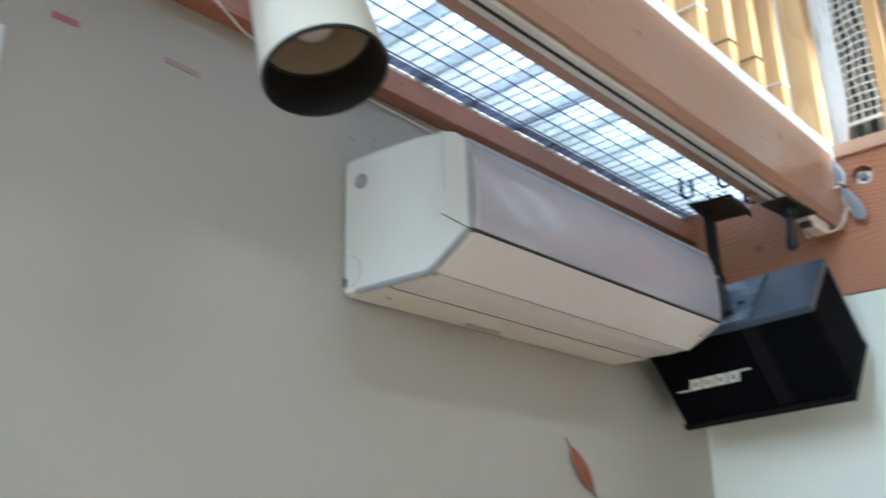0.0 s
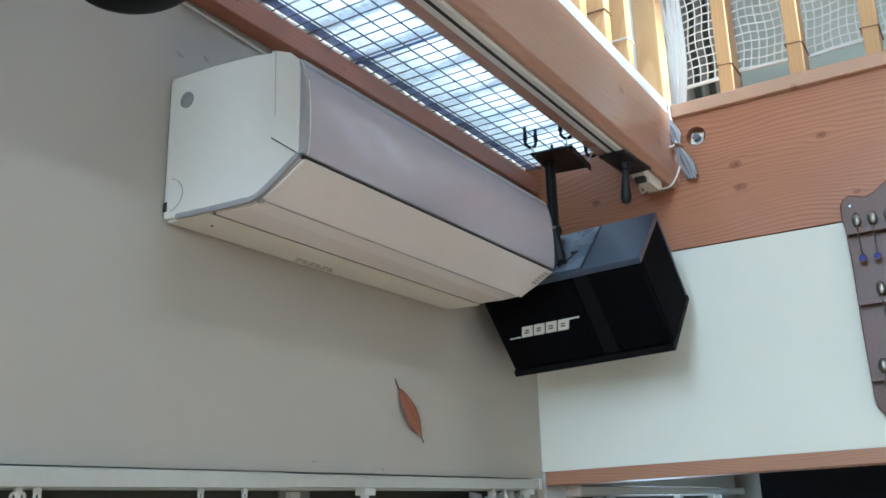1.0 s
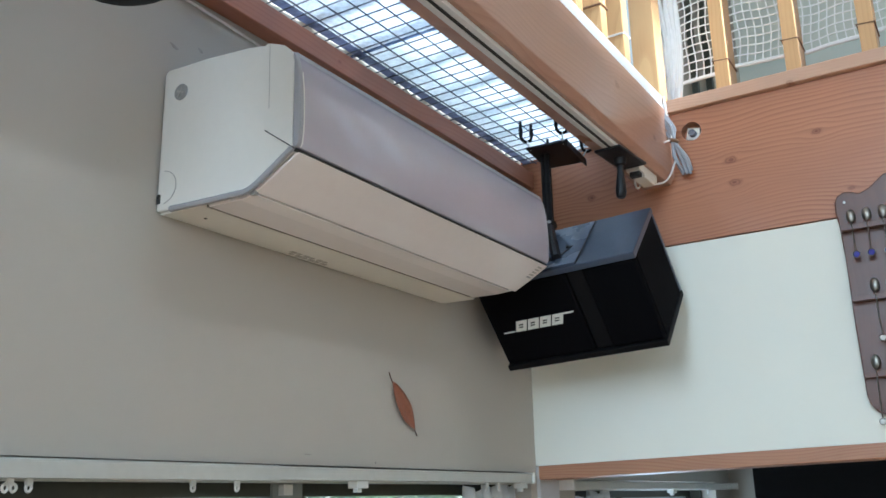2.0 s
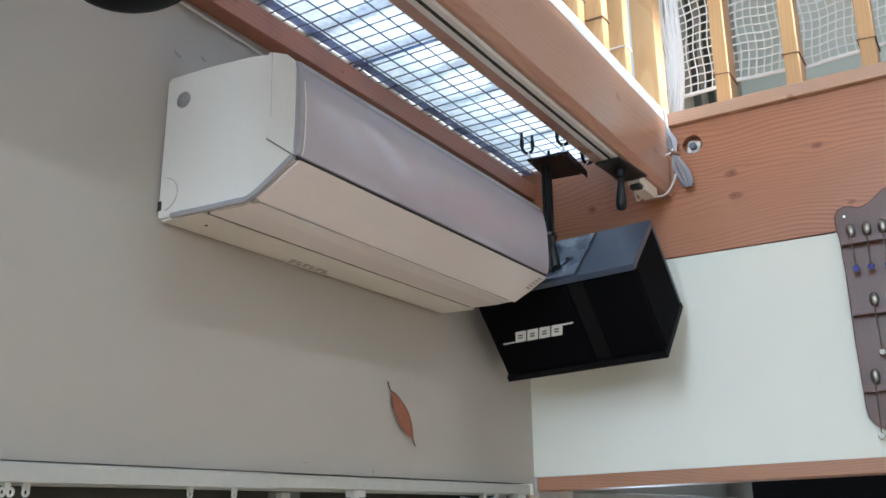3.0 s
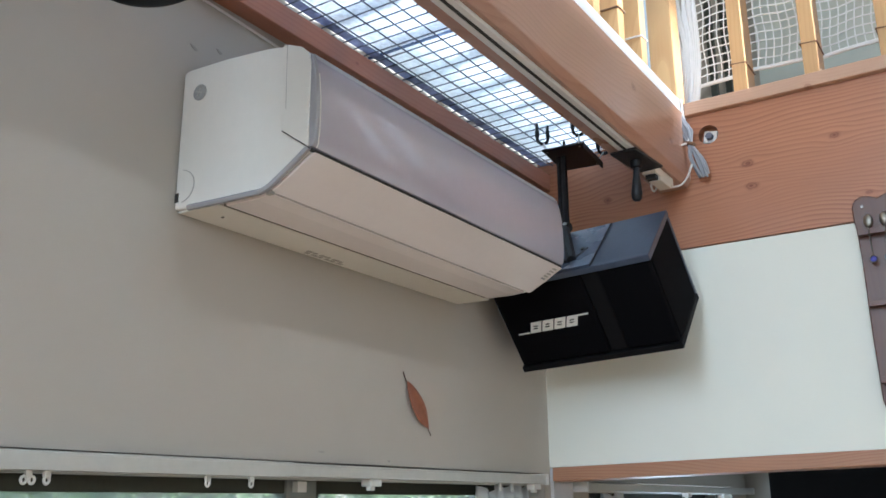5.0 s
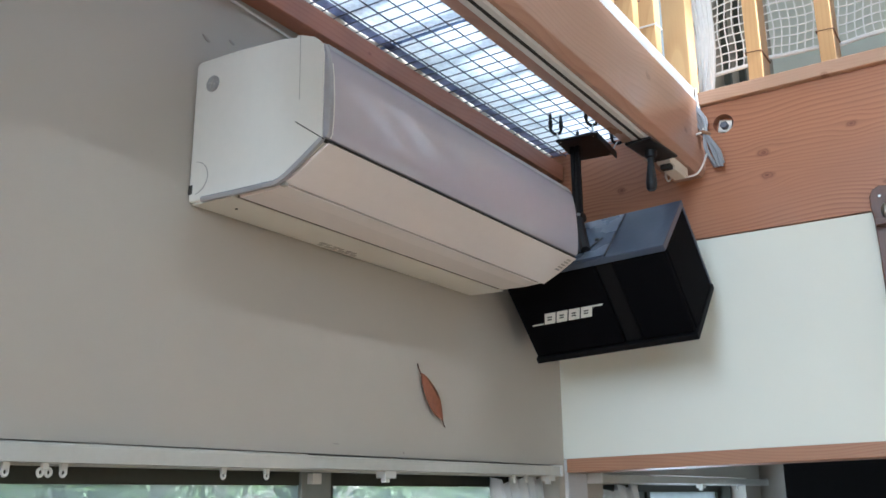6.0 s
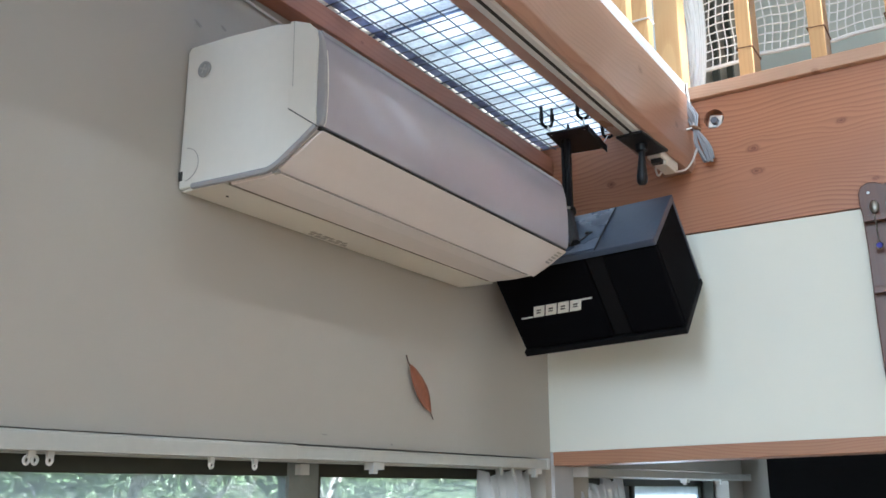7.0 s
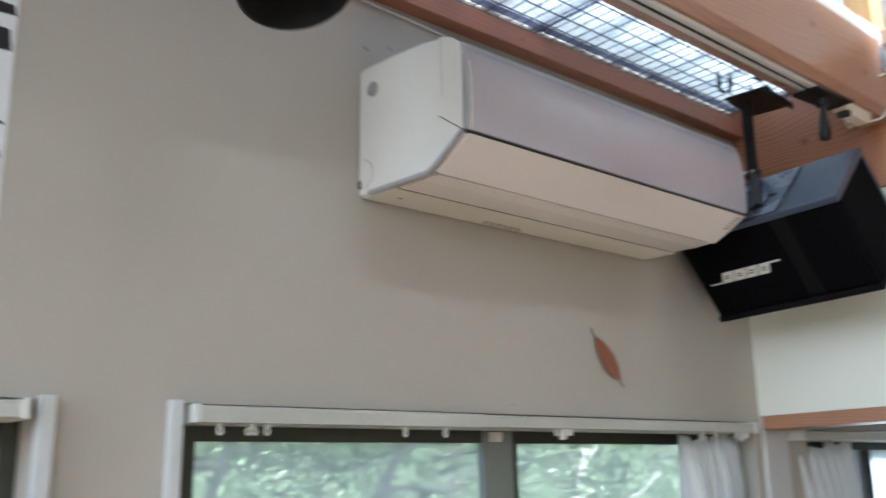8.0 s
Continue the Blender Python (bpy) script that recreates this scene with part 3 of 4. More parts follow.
def curtain_rail(name, x0, x1, y, z, joint, runners, label):
    """White rail with a sleeve, its end caps and the runners that hang in it."""
    r = thing(name, ((x0 + x1) / 2, y, z), label, "curtain rail")
    prof = [(y - 0.016, z), (y - 0.016, z + 0.020), (y - 0.013, z + 0.024), (y + 0.013, z + 0.024), (y + 0.016, z + 0.020), (y + 0.016, z), (y + 0.004, z), (y + 0.004, z + 0.004), (y - 0.004, z + 0.004), (y - 0.004, z)]
    part("rail", prism(prof, x0, x1), M_RAIL, r, bevel=0.001)
    for lo, hi in ((0.0195, 0.0228), (0.0008, 0.0036)):
        part("rail_lip", boxed(x0, x1, y - 0.0178, y - 0.0162, z + lo, z + hi), M_RAIL, r, bevel=0.0005)
    back = [(a + 0.042, b - 0.003) for a, b in prof]
    part("rail", prism(back, x0, x1), M_RAIL, r)
    if joint is not None:
        big = [(y + (a - y) * 1.14, z + 0.012 + (b - z - 0.012) * 1.10) for a, b in prof]
        part("sleeve", prism(big[:6], x0 + 0.004, joint), M_RAIL, r, "slightly wider outer rail", bevel=0.001)
    for e in (x0, x1):
        part("end_cap", boxed(e - 0.006, e + 0.006, y - 0.02, y + 0.062, z - 0.002, z + 0.027), M_WHITE_PLASTIC, r, bevel=0.002)
    for x, kind in runners:
        run = bmesh.new()
        if kind == "wide":
            box(run, x - 0.018, x + 0.018, y - 0.012, y + 0.012, z - 0.014, z + 0.002)
            box(run, x - 0.010, x + 0.004, y - 0.006, y + 0.006, z - 0.022, z - 0.014)
        else:
            box(run, x - 0.005, x + 0.005, y - 0.003, y + 0.003, z - 0.010, z + 0.002)
        ob = part("runner", run, M_WHITE_PLASTIC, r, "white plastic runner", bevel=0.001)
        if kind != "wide":
            for dx in ((-0.006, 0.006) if kind == "double" else (0.0,)):
                ring = [(x + dx + 0.0042 * math.cos(a), y, z - 0.0135 + 0.0050 * math.sin(a)) for a in [k * math.pi / 6 for k in range(12)]]
                part("eye", tubed(ring, 0.0022, 5, True), M_WHITE_PLASTIC, ob)
    return r


curtain_rail("curtain_rail", -1.675, -0.075, -0.012, 1.977, -1.07, [(-1.628, "eye"), (-1.572, "double"), (-1.544, "eye"), (-1.255, "eye"), (-1.157, "eye"), (-0.821, "wide"), (-0.30, "eye"), (-0.24, "eye"), (-0.12, "wide")], "white double curtain rail under the window head")
curtain_rail("curtain_rail", -3.4, -1.925, -0.012, 1.977, None, [(-2.0, "eye"), (-2.08, "eye")], "white curtain rail of the tall window")
curtain_rail("curtain_rail", 0.14, 1.90, -0.03, 1.96, None, [(1.05, "wide"), (1.5, "eye")], "white curtain rail in the alcove")


def gathered_curtain(name, x0, x1, y, z0, z1, folds, spread, label, swag=0.0):
    """Sheer cloth bunched into folds, drawn in below its heading."""
    bm = bmesh.new()
    nx, nz = folds * 8, 24
    rows = []
    rnd = random.Random(int((x0 + 9) * 100))
    off = [rnd.uniform(-0.5, 0.5) for _ in range(folds + 2)]
    for j in range(nz + 1):
        v = j / nz
        z = z1 + (z0 - z1) * v
        pull = 1.0 - spread * math.sin(min(1, v * 2.2) * math.pi / 2)
        row = []
        for i in range(nx + 1):
            u = i / nx
            a = u * folds * 2 * math.pi
            amp = 0.018 * (1 + 0.6 * off[int(u * folds)]) * (0.5 + 0.9 * min(1, v * 8))
            x = x1 + (x0 - x1) * (1 - u) * pull
            dz = (0.010 * math.sin(a * 0.5 + 1) + 0.007 * off[int(u * folds)] - swag * (1 - u) ** 1.5) * (1 - v)
            row.append(bm.verts.new((x + 0.006 * math.sin(2 * a + v * 3), y + amp * math.sin(a + off[int(u * folds)] * 2 * v), z + dz)))
        rows.append(row)
    for a, b in zip(rows, rows[1:]):
        for i in range(nx):
            bm.faces.new((a[i], a[i + 1], b[i + 1], b[i]))
    ob = part(name, bm, M_SHEER, None, "", True)
    s = ob.modifiers.new("thickness", "SOLIDIFY")
    s.thickness = 0.0008
    return tagged(ob, label, "curtain")


gathered_curtain("curtain", -0.34, -0.08, 0.03, 0.95, 1.978, 6, 0.25, "white sheer curtain gathered at the window's corner", 0.02)
gathered_curtain("curtain", 0.16, 0.52, 0.005, 0.95, 1.958, 7, 0.15, "white sheer curtain gathered beside the alcove window", 0.05)


# ---------------------------------------------------------------- alcove: black cabinet
def black_cabinet():
    c = thing("tall_cabinet", (1.4, -0.85, 0), "tall black cabinet standing in the shaded alcove", "cabinet")
    part("body", boxed(1.22, 1.62, -1.45, -0.285, 0.0, 2.08), M_DARKBOX, c, bevel=0.004)
    for a, b in ((-1.445, -0.872), (-0.866, -0.29)):
        d = part("door", boxed(1.202, 1.219, a, b, 0.06, 2.07), M_DARKBOX, c, bevel=0.002)
        k = b - 0.03 if b < -0.5 else a + 0.03
        part("handle", tubed([(1.19, k, 1.0), (1.19, k, 1.12)], 0.005), M_BLACK, d)


black_cabinet()


# ---------------------------------------------------------------- wall-mounted air conditioner
def air_conditioner():
    x0, x1 = -1.347, -0.474
    ac = thing("air_conditioner", ((x0 + x1) / 2, 0, 2.4), "white wall-mounted air conditioner with glossy grey-lilac front", "air conditioner")
    side = [(-0.002, 2.402), (-0.002, 2.650), (-0.010, 2.656), (-0.10, 2.655), (-0.19, 2.649), (-0.235, 2.641), (-0.262, 2.630), (-0.276, 2.617), (-0.281, 2.600), (-0.281, 2.451), (-0.235, 2.423), (-0.197, 2.404), (-0.17, 2.402), (-0.10, 2.4010), (-0.03, 2.4015)]
    part("body", prism(side, x0, x1), M_AC, ac, bevel=0.003)
    # end cover that wraps over the front's corner
    part("corner_cover", prism([(-0.226, 2.6445), (-0.236, 2.6425), (-0.263, 2.6315), (-0.2775, 2.618), (-0.2825, 2.600), (-0.2825, 2.453), (-0.228, 2.495)], x0 - 0.0015, x0 + 0.0015), M_AC, ac, bevel=0.001)
    # upper front panel, glossy and slightly bowed
    up = [(-0.2815, 2.456), (-0.2890, 2.456), (-0.2925, 2.463), (-0.2945, 2.486), (-0.2950, 2.510), (-0.2945, 2.535), (-0.2930, 2.560), (-0.2905, 2.582), (-0.2870, 2.600), (-0.2825, 2.612), (-0.277, 2.618), (-0.270, 2.612)]
    part("upper_panel", prism(up, x0 + 0.0095, x1 - 0.004), M_AC_PANEL, ac, "glossy grey-lilac front panel", True)
    part("panel_edge", prism([(a - 0.0008, b) for a, b in up[:-2]] + [(-0.279, 2.6185)], x0 + 0.0005, x0 + 0.0095), M_AC_GREY, ac, "grey rounded panel edge", bevel=0.002)
    part("panel_border", prism([(a - 0.0006, b) for a, b in up[1:8]] + [(-0.2890, 2.582), (-0.2900, 2.53), (-0.2900, 2.49)], x0 + 0.0098, x0 + 0.0115), M_AC, ac, "fine pale line down the panel edge")
    part("panel_border", prism([(-0.2835, 2.6120), (-0.2850, 2.6085), (-0.2790, 2.6200), (-0.2760, 2.6190)], x0 + 0.010, x1 - 0.006), M_AC_GREY, ac)
    part("front_gap", prism([(-0.279, 2.4510), (-0.286, 2.4520), (-0.286, 2.4552), (-0.279, 2.4560)], x0 + 0.005, x1 - 0.004), M_GAP, ac, "dark gap between panels")
    # lower front panel, slanting back below the gap
    low = [(-0.284, 2.4495), (-0.290, 2.4490), (-0.245, 2.4215), (-0.205, 2.4000), (-0.200, 2.4035), (-0.24, 2.426)]
    part("lower_panel", prism(low, x0 + 0.008, x1 - 0.004), M_AC_FLAP, ac, "glossy white slanting lower panel", bevel=0.002)
    # air flap under it
    flap = [(-0.199, 2.4035), (-0.2025, 2.3980), (-0.17, 2.3950), (-0.106, 2.3955), (-0.105, 2.4010), (-0.17, 2.4010)]
    part("air_flap", prism(flap, x0 + 0.012, x1 - 0.024), M_AC_FLAP, ac, "white closed air flap", bevel=0.0015)
    part("flap_gap", prism([(-0.1045, 2.4015), (-0.1045, 2.3960), (-0.0995, 2.3966), (-0.0995, 2.4020)], x0 + 0.014, x1 - 0.033), M_SLIT, ac, "dark slit beside the flap")
    part("base_panel", prism([(-0.0990, 2.4005), (-0.0990, 2.3960), (-0.012, 2.3965), (-0.003, 2.3995), (-0.03, 2.4010)], x0 + 0.004, x1 - 0.004), M_AC, ac, bevel=0.001)
    # grey edge band down the near end
    band = smooth_line([(x0 - 0.0005, -0.2835, 2.455), (x0 - 0.0005, -0.240, 2.4255), (x0 - 0.0005, -0.200, 2.4025), (x0 - 0.0005, -0.165, 2.4005), (x0 - 0.0005, -0.10, 2.4005), (x0 - 0.0005, -0.035, 2.4015)], 5)
    part("edge_band", tubed(band, 0.0052, 6), M_AC_GREY, ac, "grey edge band", True)
    cap = part("screw_cap", capped([(0, 0.0145), (0.002, 0.0145), (0.003, 0.012)], (-1, 0, 0), (x0 + 0.0005, -0.043, 2.607), 24), M_CAP, ac, "round grey screw cap")
    for a in (0.0, math.pi / 2):
        d = Vector((0, math.cos(a + 0.4), math.sin(a + 0.4))) * 0.008
        c = Vector((x0 - 0.0026, -0.043, 2.607))
        part("slot", tubed([c - d, c + d], 0.0012, 4), M_LABEL_GREY, cap)
    arc = [(x0 - 0.0002, -0.012 - 0.032 * math.sin(a), 2.442 + 0.029 * math.cos(a)) for a in [0.15 + k * 0.2 for k in range(15)]]
    part("knockout", tubed(arc, 0.0009, 4), M_LABEL_GREY, ac, "scored pipe knock-out")
    part("notch", boxed(x0 - 0.001, x0 + 0.02, -0.010, -0.0022, 2.415, 2.431), M_GAP, ac, "dark pipe notch")
    part("seam", tubed([(x0 - 0.0015, -0.234, 2.642), (x0 - 0.0015, -0.236, 2.53)], 0.0007, 4), M_LABEL_GREY, ac)
    part("seam", tubed([(x0 - 0.002, -0.230, 2.4935), (x0 - 0.002, -0.286, 2.4535)], 0.0011, 4), M_GAP, ac)
    part("flap_pin", boxed(x0 + 0.005, x0 + 0.013, -0.207, -0.197, 2.3960, 2.4025), M_LABEL_GREY, ac)
    # print that cannot be read, on the underside and on the panel's end
    for j in range(2):
        for k in range(6):
            a = -1.052 + 0.019 * k + 0.008 * j
            part("print_bar", boxed(a, a + 0.015 - 0.005 * ((k + j) % 2), -0.036 + 0.011 * j, -0.029 + 0.011 * j, 2.3956, 2.3966), M_LABEL_GREY, ac)
    part("base_screw", capped([(0, 0.0028), (0.0012, 0.0024)], (0, 0, -1), (-1.292, -0.056, 2.3963), 10), M_GAP, ac, "dark screw hole")
    for k in range(5):
        v = 0.012 + 0.0085 * k
        p = Vector((-0.290 + v * 0.85, 2.4490 - v * 0.53))
        m = Matrix.Translation((x1 - 0.026, p.x, p.y)) @ pose(0, 0, 0, -32, 0, 0)
        part("indicator_mark", boxed(-0.009, 0.009, -0.0022, 0.0022, -0.0006, 0.0006, m=m), M_LABEL_GREY if k < 4 else M_AC_GREY, ac)
    # the unit hangs a little askew: its front is set a little towards the corner
    for ob in ac.children_recursive:
        for v in ob.data.vertices:
            v.co.x += -0.009 - 0.048 * v.co.y
    return ac


air_conditioner()


# ---------------------------------------------------------------- loudspeaker on its hanging bracket
SPK = Matrix.Translation((-0.2467, -0.2656, 2.4357)) @ pose(0, 0, 0, 41.7, -2.8, -90.2)
SW, SH, SD = 0.425, 0.256, 0.233


def loudspeaker():
    """Cabinet tilted down; grille over the front and one slanting end. Local x is its width, -y its front."""
    s = thing("loudspeaker", (-0.2467, -0.2656, 2.30), "black veneered loudspeaker tilted down, dark cloth grille", "loudspeaker")
    w, h, d = SW / 2, SH / 2, SD / 2
    part("top_panel", boxed(-w, w, -d, d, h - 0.016, h, m=SPK), M_VENEER_SHEEN, s, "black satin top panel tinted blue for reflected sky", bevel=0.002)
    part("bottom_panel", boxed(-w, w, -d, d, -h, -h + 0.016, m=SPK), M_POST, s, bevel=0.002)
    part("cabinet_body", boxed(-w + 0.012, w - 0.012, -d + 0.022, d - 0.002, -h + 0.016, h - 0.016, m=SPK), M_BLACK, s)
    g = bmesh.new()
    box(g, -w + 0.004, 0.035, -d + 0.004, -d + 0.020, -h + 0.018, h - 0.018, m=SPK)
    part("grille", g, M_GRILLE, s, "black woven grille cloth", bevel=0.006)
    part("grille_post", boxed(0.036, 0.078, -d + 0.009, -d + 0.021, -h + 0.018, h - 0.018, m=SPK), M_POST, s, "slim dark post between the grilles", bevel=0.003)
    part("grille", boxed(0.079, w - 0.004, -d + 0.004, -d + 0.020, -h + 0.018, h - 0.018, m=SPK), M_GRILLE, s, bevel=0.006)
    part("side_grille", boxed(w - 0.011, w - 0.003, -d + 0.022, d - 0.006, -h + 0.018, h - 0.018, m=SPK), M_GRILLE, s, bevel=0.003)
    part("back_strip", boxed(w - 0.010, w - 0.001, d - 0.012, d - 0.001, -h + 0.018, h - 0.018, m=SPK), M_VENEER_SHEEN, s, bevel=0.001)
    # emblem: four leaning blocks between a low bar and a high bar
    speaker_emblem(s)
    return s


def speaker_emblem(s):
    y0, y1 = -SD / 2 + 0.0025, -SD / 2 + 0.005
    x0, z0, hgt, lean = -0.152, -0.020, 0.029, 0.42

    def leaning(pts):
        bm = prism([(x0 + a + lean * b, z0 + b) for a, b in pts], y0, y1, "y")
        bmesh.ops.transform(bm, matrix=SPK, verts=bm.verts)
        return bm
    plate = part("emblem", leaning([(-0.030, 0.0), (0.0, 0.0), (0.0, 0.0035), (-0.032, 0.0035)]), M_EMBLEM, s, "cream emblem of plain blocks")
    for k in range(4):
        a = 0.003 + 0.033 * k
        part("block", leaning([(a, 0.0), (a + 0.0295, 0.0), (a + 0.0295, hgt), (a, hgt)]), M_EMBLEM, plate)
        for b in ((0.35, 0.45), (0.58, 0.68)):
            hole = leaning([(a + 0.008, hgt * b[0]), (a + 0.020, hgt * b[0]), (a + 0.020, hgt * b[1]), (a + 0.008, hgt * b[1])])
            off = SPK.to_3x3() @ Vector((0, -0.0007, 0))
            bmesh.ops.translate(hole, vec=off, verts=hole.verts)
            part("block_slot", hole, M_GRILLE, plate)
    part("emblem_bar", leaning([(0.130, hgt - 0.004), (0.158, hgt - 0.004), (0.159, hgt), (0.130, hgt)]), M_EMBLEM, plate)
    return plate


loudspeaker()


def speaker_bracket():
    """Black plate hung under the wire mesh on U hooks, a double flat post, a knuckle and an arm to a plate on the cabinet."""
    b = thing("speaker_bracket", (-0.27, -0.205, 2.60), "black steel hanging bracket hooked through wire mesh", "bracket")
    q = pose(-0.245, -0.225, 2.812, 0, 0, 6)
    part("ceiling_plate", boxed(-0.082, 0.082, -0.055, 0.055, -0.003, 0.003, m=q), M_BLACK, b, bevel=0.002)
    part("plate_lip", boxed(-0.082, 0.082, -0.058, -0.055, -0.014, 0.004, m=q), M_BLACK, b)
    for cx, cy in ((-0.292, -0.163), (-0.292, -0.266), (-0.136, -0.269), (-0.14, -0.17)):
        u = Vector((0.009, -0.011, 0))
        mid = Vector((cx, cy, 0))
        pts = [mid - u + Vector((0, 0, 2.905)), mid - u + Vector((0, 0, 2.864))] + [mid - u * math.cos(a) + Vector((0, 0, 2.862 - 0.014 * math.sin(a))) for a in [k * math.pi / 8 for k in range(9)]] + [mid + u + Vector((0, 0, 2.900))]
        hk = part("hook", tubed(pts, 0.0042, 7), M_BLACK, b, "black U hook", True)
        for e in (-1, 1):
            part("hook_sleeve", tubed([mid + u * e + Vector((0, 0, 2.866)), mid + u * e + Vector((0, 0, 2.884))], 0.0058, 8), M_BLACK, hk, "", True)
        c = q @ Vector((0.070 if cx > -0.2 else -0.070, 0.044 if cy > -0.2 else -0.044, 0))
        top, low = Vector((cx, cy, 2.853)), Vector((c.x, c.y, 2.809))
        ring = [top.lerp(low, 0.5 + 0.5 * math.sin(a)) + Vector((0.006 * math.cos(a), 0.004 * math.cos(a), 0)) for a in [k * math.pi / 7 for k in range(14)]]
        part("link", tubed(ring, 0.0016, 5, True), M_STEEL, hk, "bright wire link")
    for dy in (-0.008, 0.008):
        part("post", boxed(-0.276, -0.264, -0.205 + dy - 0.0045, -0.205 + dy + 0.0045, 2.612, 2.811), M_BLACK, b, bevel=0.001)
    part("post_web", boxed(-0.271, -0.2685, -0.210, -0.200, 2.625, 2.811), M_GAP, b)
    kn = part("knuckle", capped([(-0.017, 0.011), (-0.015, 0.013), (0.015, 0.013), (0.017, 0.011)], (0.1, 1, 0), (-0.27, -0.205, 2.612), 16), M_BLACK, b, "round knuckle", True)
    part("wing_bolt", capped([(0, 0.006), (0.008, 0.006), (0.010, 0.004)], (-0.3, 1, 0.3), (-0.274, -0.192, 2.618), 8), M_STEEL, kn, "bright bolt end")
    part("wing_bolt", capped([(0, 0.005), (0.006, 0.005)], (-1, 0, 0), (-0.279, -0.212, 2.618), 8), M_STEEL, kn)
    w, h, d = SW / 2, SH / 2, SD / 2
    foot = SPK @ Vector((0.012, -d + 0.045, h + 0.006))
    arm = tubed([(-0.272, -0.206, 2.612), foot.lerp(Vector((-0.272, -0.206, 2.612)), 0.5), foot], 0.0125, 8)
    part("arm", arm, M_BLACK, b, "", True)
    pl = part("mount_plate", boxed(-0.105, 0.068, -d + 0.006, d - 0.012, h + 0.0008, h + 0.0042, m=SPK), M_PLATE_SHEEN, b, "thin satin mounting plate", bevel=0.001)
    part("plate_gap", boxed(0.068, 0.0705, -d + 0.003, d - 0.008, h + 0.0006, h + 0.0030, m=SPK), M_GAP, pl)
    for u, v in ((-0.012, -0.062), (0.026, -0.018), (-0.055, -0.02)):
        part("screw", capped([(0, 0.0055), (0.003, 0.0055), (0.0045, 0.003)], SPK.to_3x3() @ Vector((0, 0, 1)), SPK @ Vector((u, v, h + 0.004)), 10), M_BLACK, pl)
    part("clip_wire", tubed([SPK @ Vector(p) for p in ((-0.03, -0.075, h + 0.006), (0.012, -0.072, h + 0.006), (0.040, -0.018, h + 0.006))], 0.0018, 5), M_BLACK, pl)


speaker_bracket()


# ---------------------------------------------------------------- lighting track, spotlight and fittings under the beam
def lighting_track():
    t = thing("lighting_track", (-2.0, -0.418, 2.735), "off-white lighting track with a dark slot under a beam", "lighting track")
    y, z = -0.4265, 2.7495
    prof = [(y - 0.0165, z), (y - 0.0165, z - 0.010), (y - 0.0045, z - 0.010), (y - 0.0045, z - 0.003), (y + 0.0045, z - 0.003), (y + 0.0045, z - 0.010), (y + 0.0165, z - 0.010), (y + 0.0165, z)]
    part("track", prism(prof, -4.9, -0.235), M_TRACK, t, bevel=0.0008)
    part("slot", boxed(-4.9, -0.24, y - 0.0044, y + 0.0044, z - 0.0085, z - 0.0032), M_GAP, t, "dark conductor slot")
    end = part("feed_box", boxed(-0.232, -0.10, y - 0.018, y + 0.018, z - 0.022, z), M_CREAM, t, "cream plastic feed box", bevel=0.002)
    part("cover", boxed(-0.20, -0.12, y - 0.019, y + 0.012, z - 0.034, z - 0.0222), M_CREAM, end, bevel=0.002)
    part("opening", boxed(-0.224, -0.205, y - 0.014, y + 0.012, z - 0.034, z - 0.0222), M_GAP, end)


lighting_track()


def track_handle():
    h = thing("track_clamp", (-0.32, -0.425, 2.73), "black clamp plate with a hanging handle under the track", "clamp")
    q = pose(-0.315, -0.428, 2.7355, 0, 0, -4)
    part("plate", boxed(-0.078, 0.078, -0.034, 0.034, -0.0035, 0.0035, m=q), M_BLACK, h, bevel=0.003)
    part("boss", capped([(0, 0.016), (0.016, 0.014), (0.018, 0.011)], (0, 0, -1), (-0.318, -0.426, 2.732), 18), M_BLACK, h, "", True)
    part("handle", capped([(0.0, 0.008), (0.02, 0.008), (0.045, 0.011), (0.07, 0.0135), (0.083, 0.012), (0.088, 0.008)], (0.02, 0.05, -1), (-0.318, -0.426, 2.720), 18), M_BLACK, h, "black tapered grip", True)


track_handle()


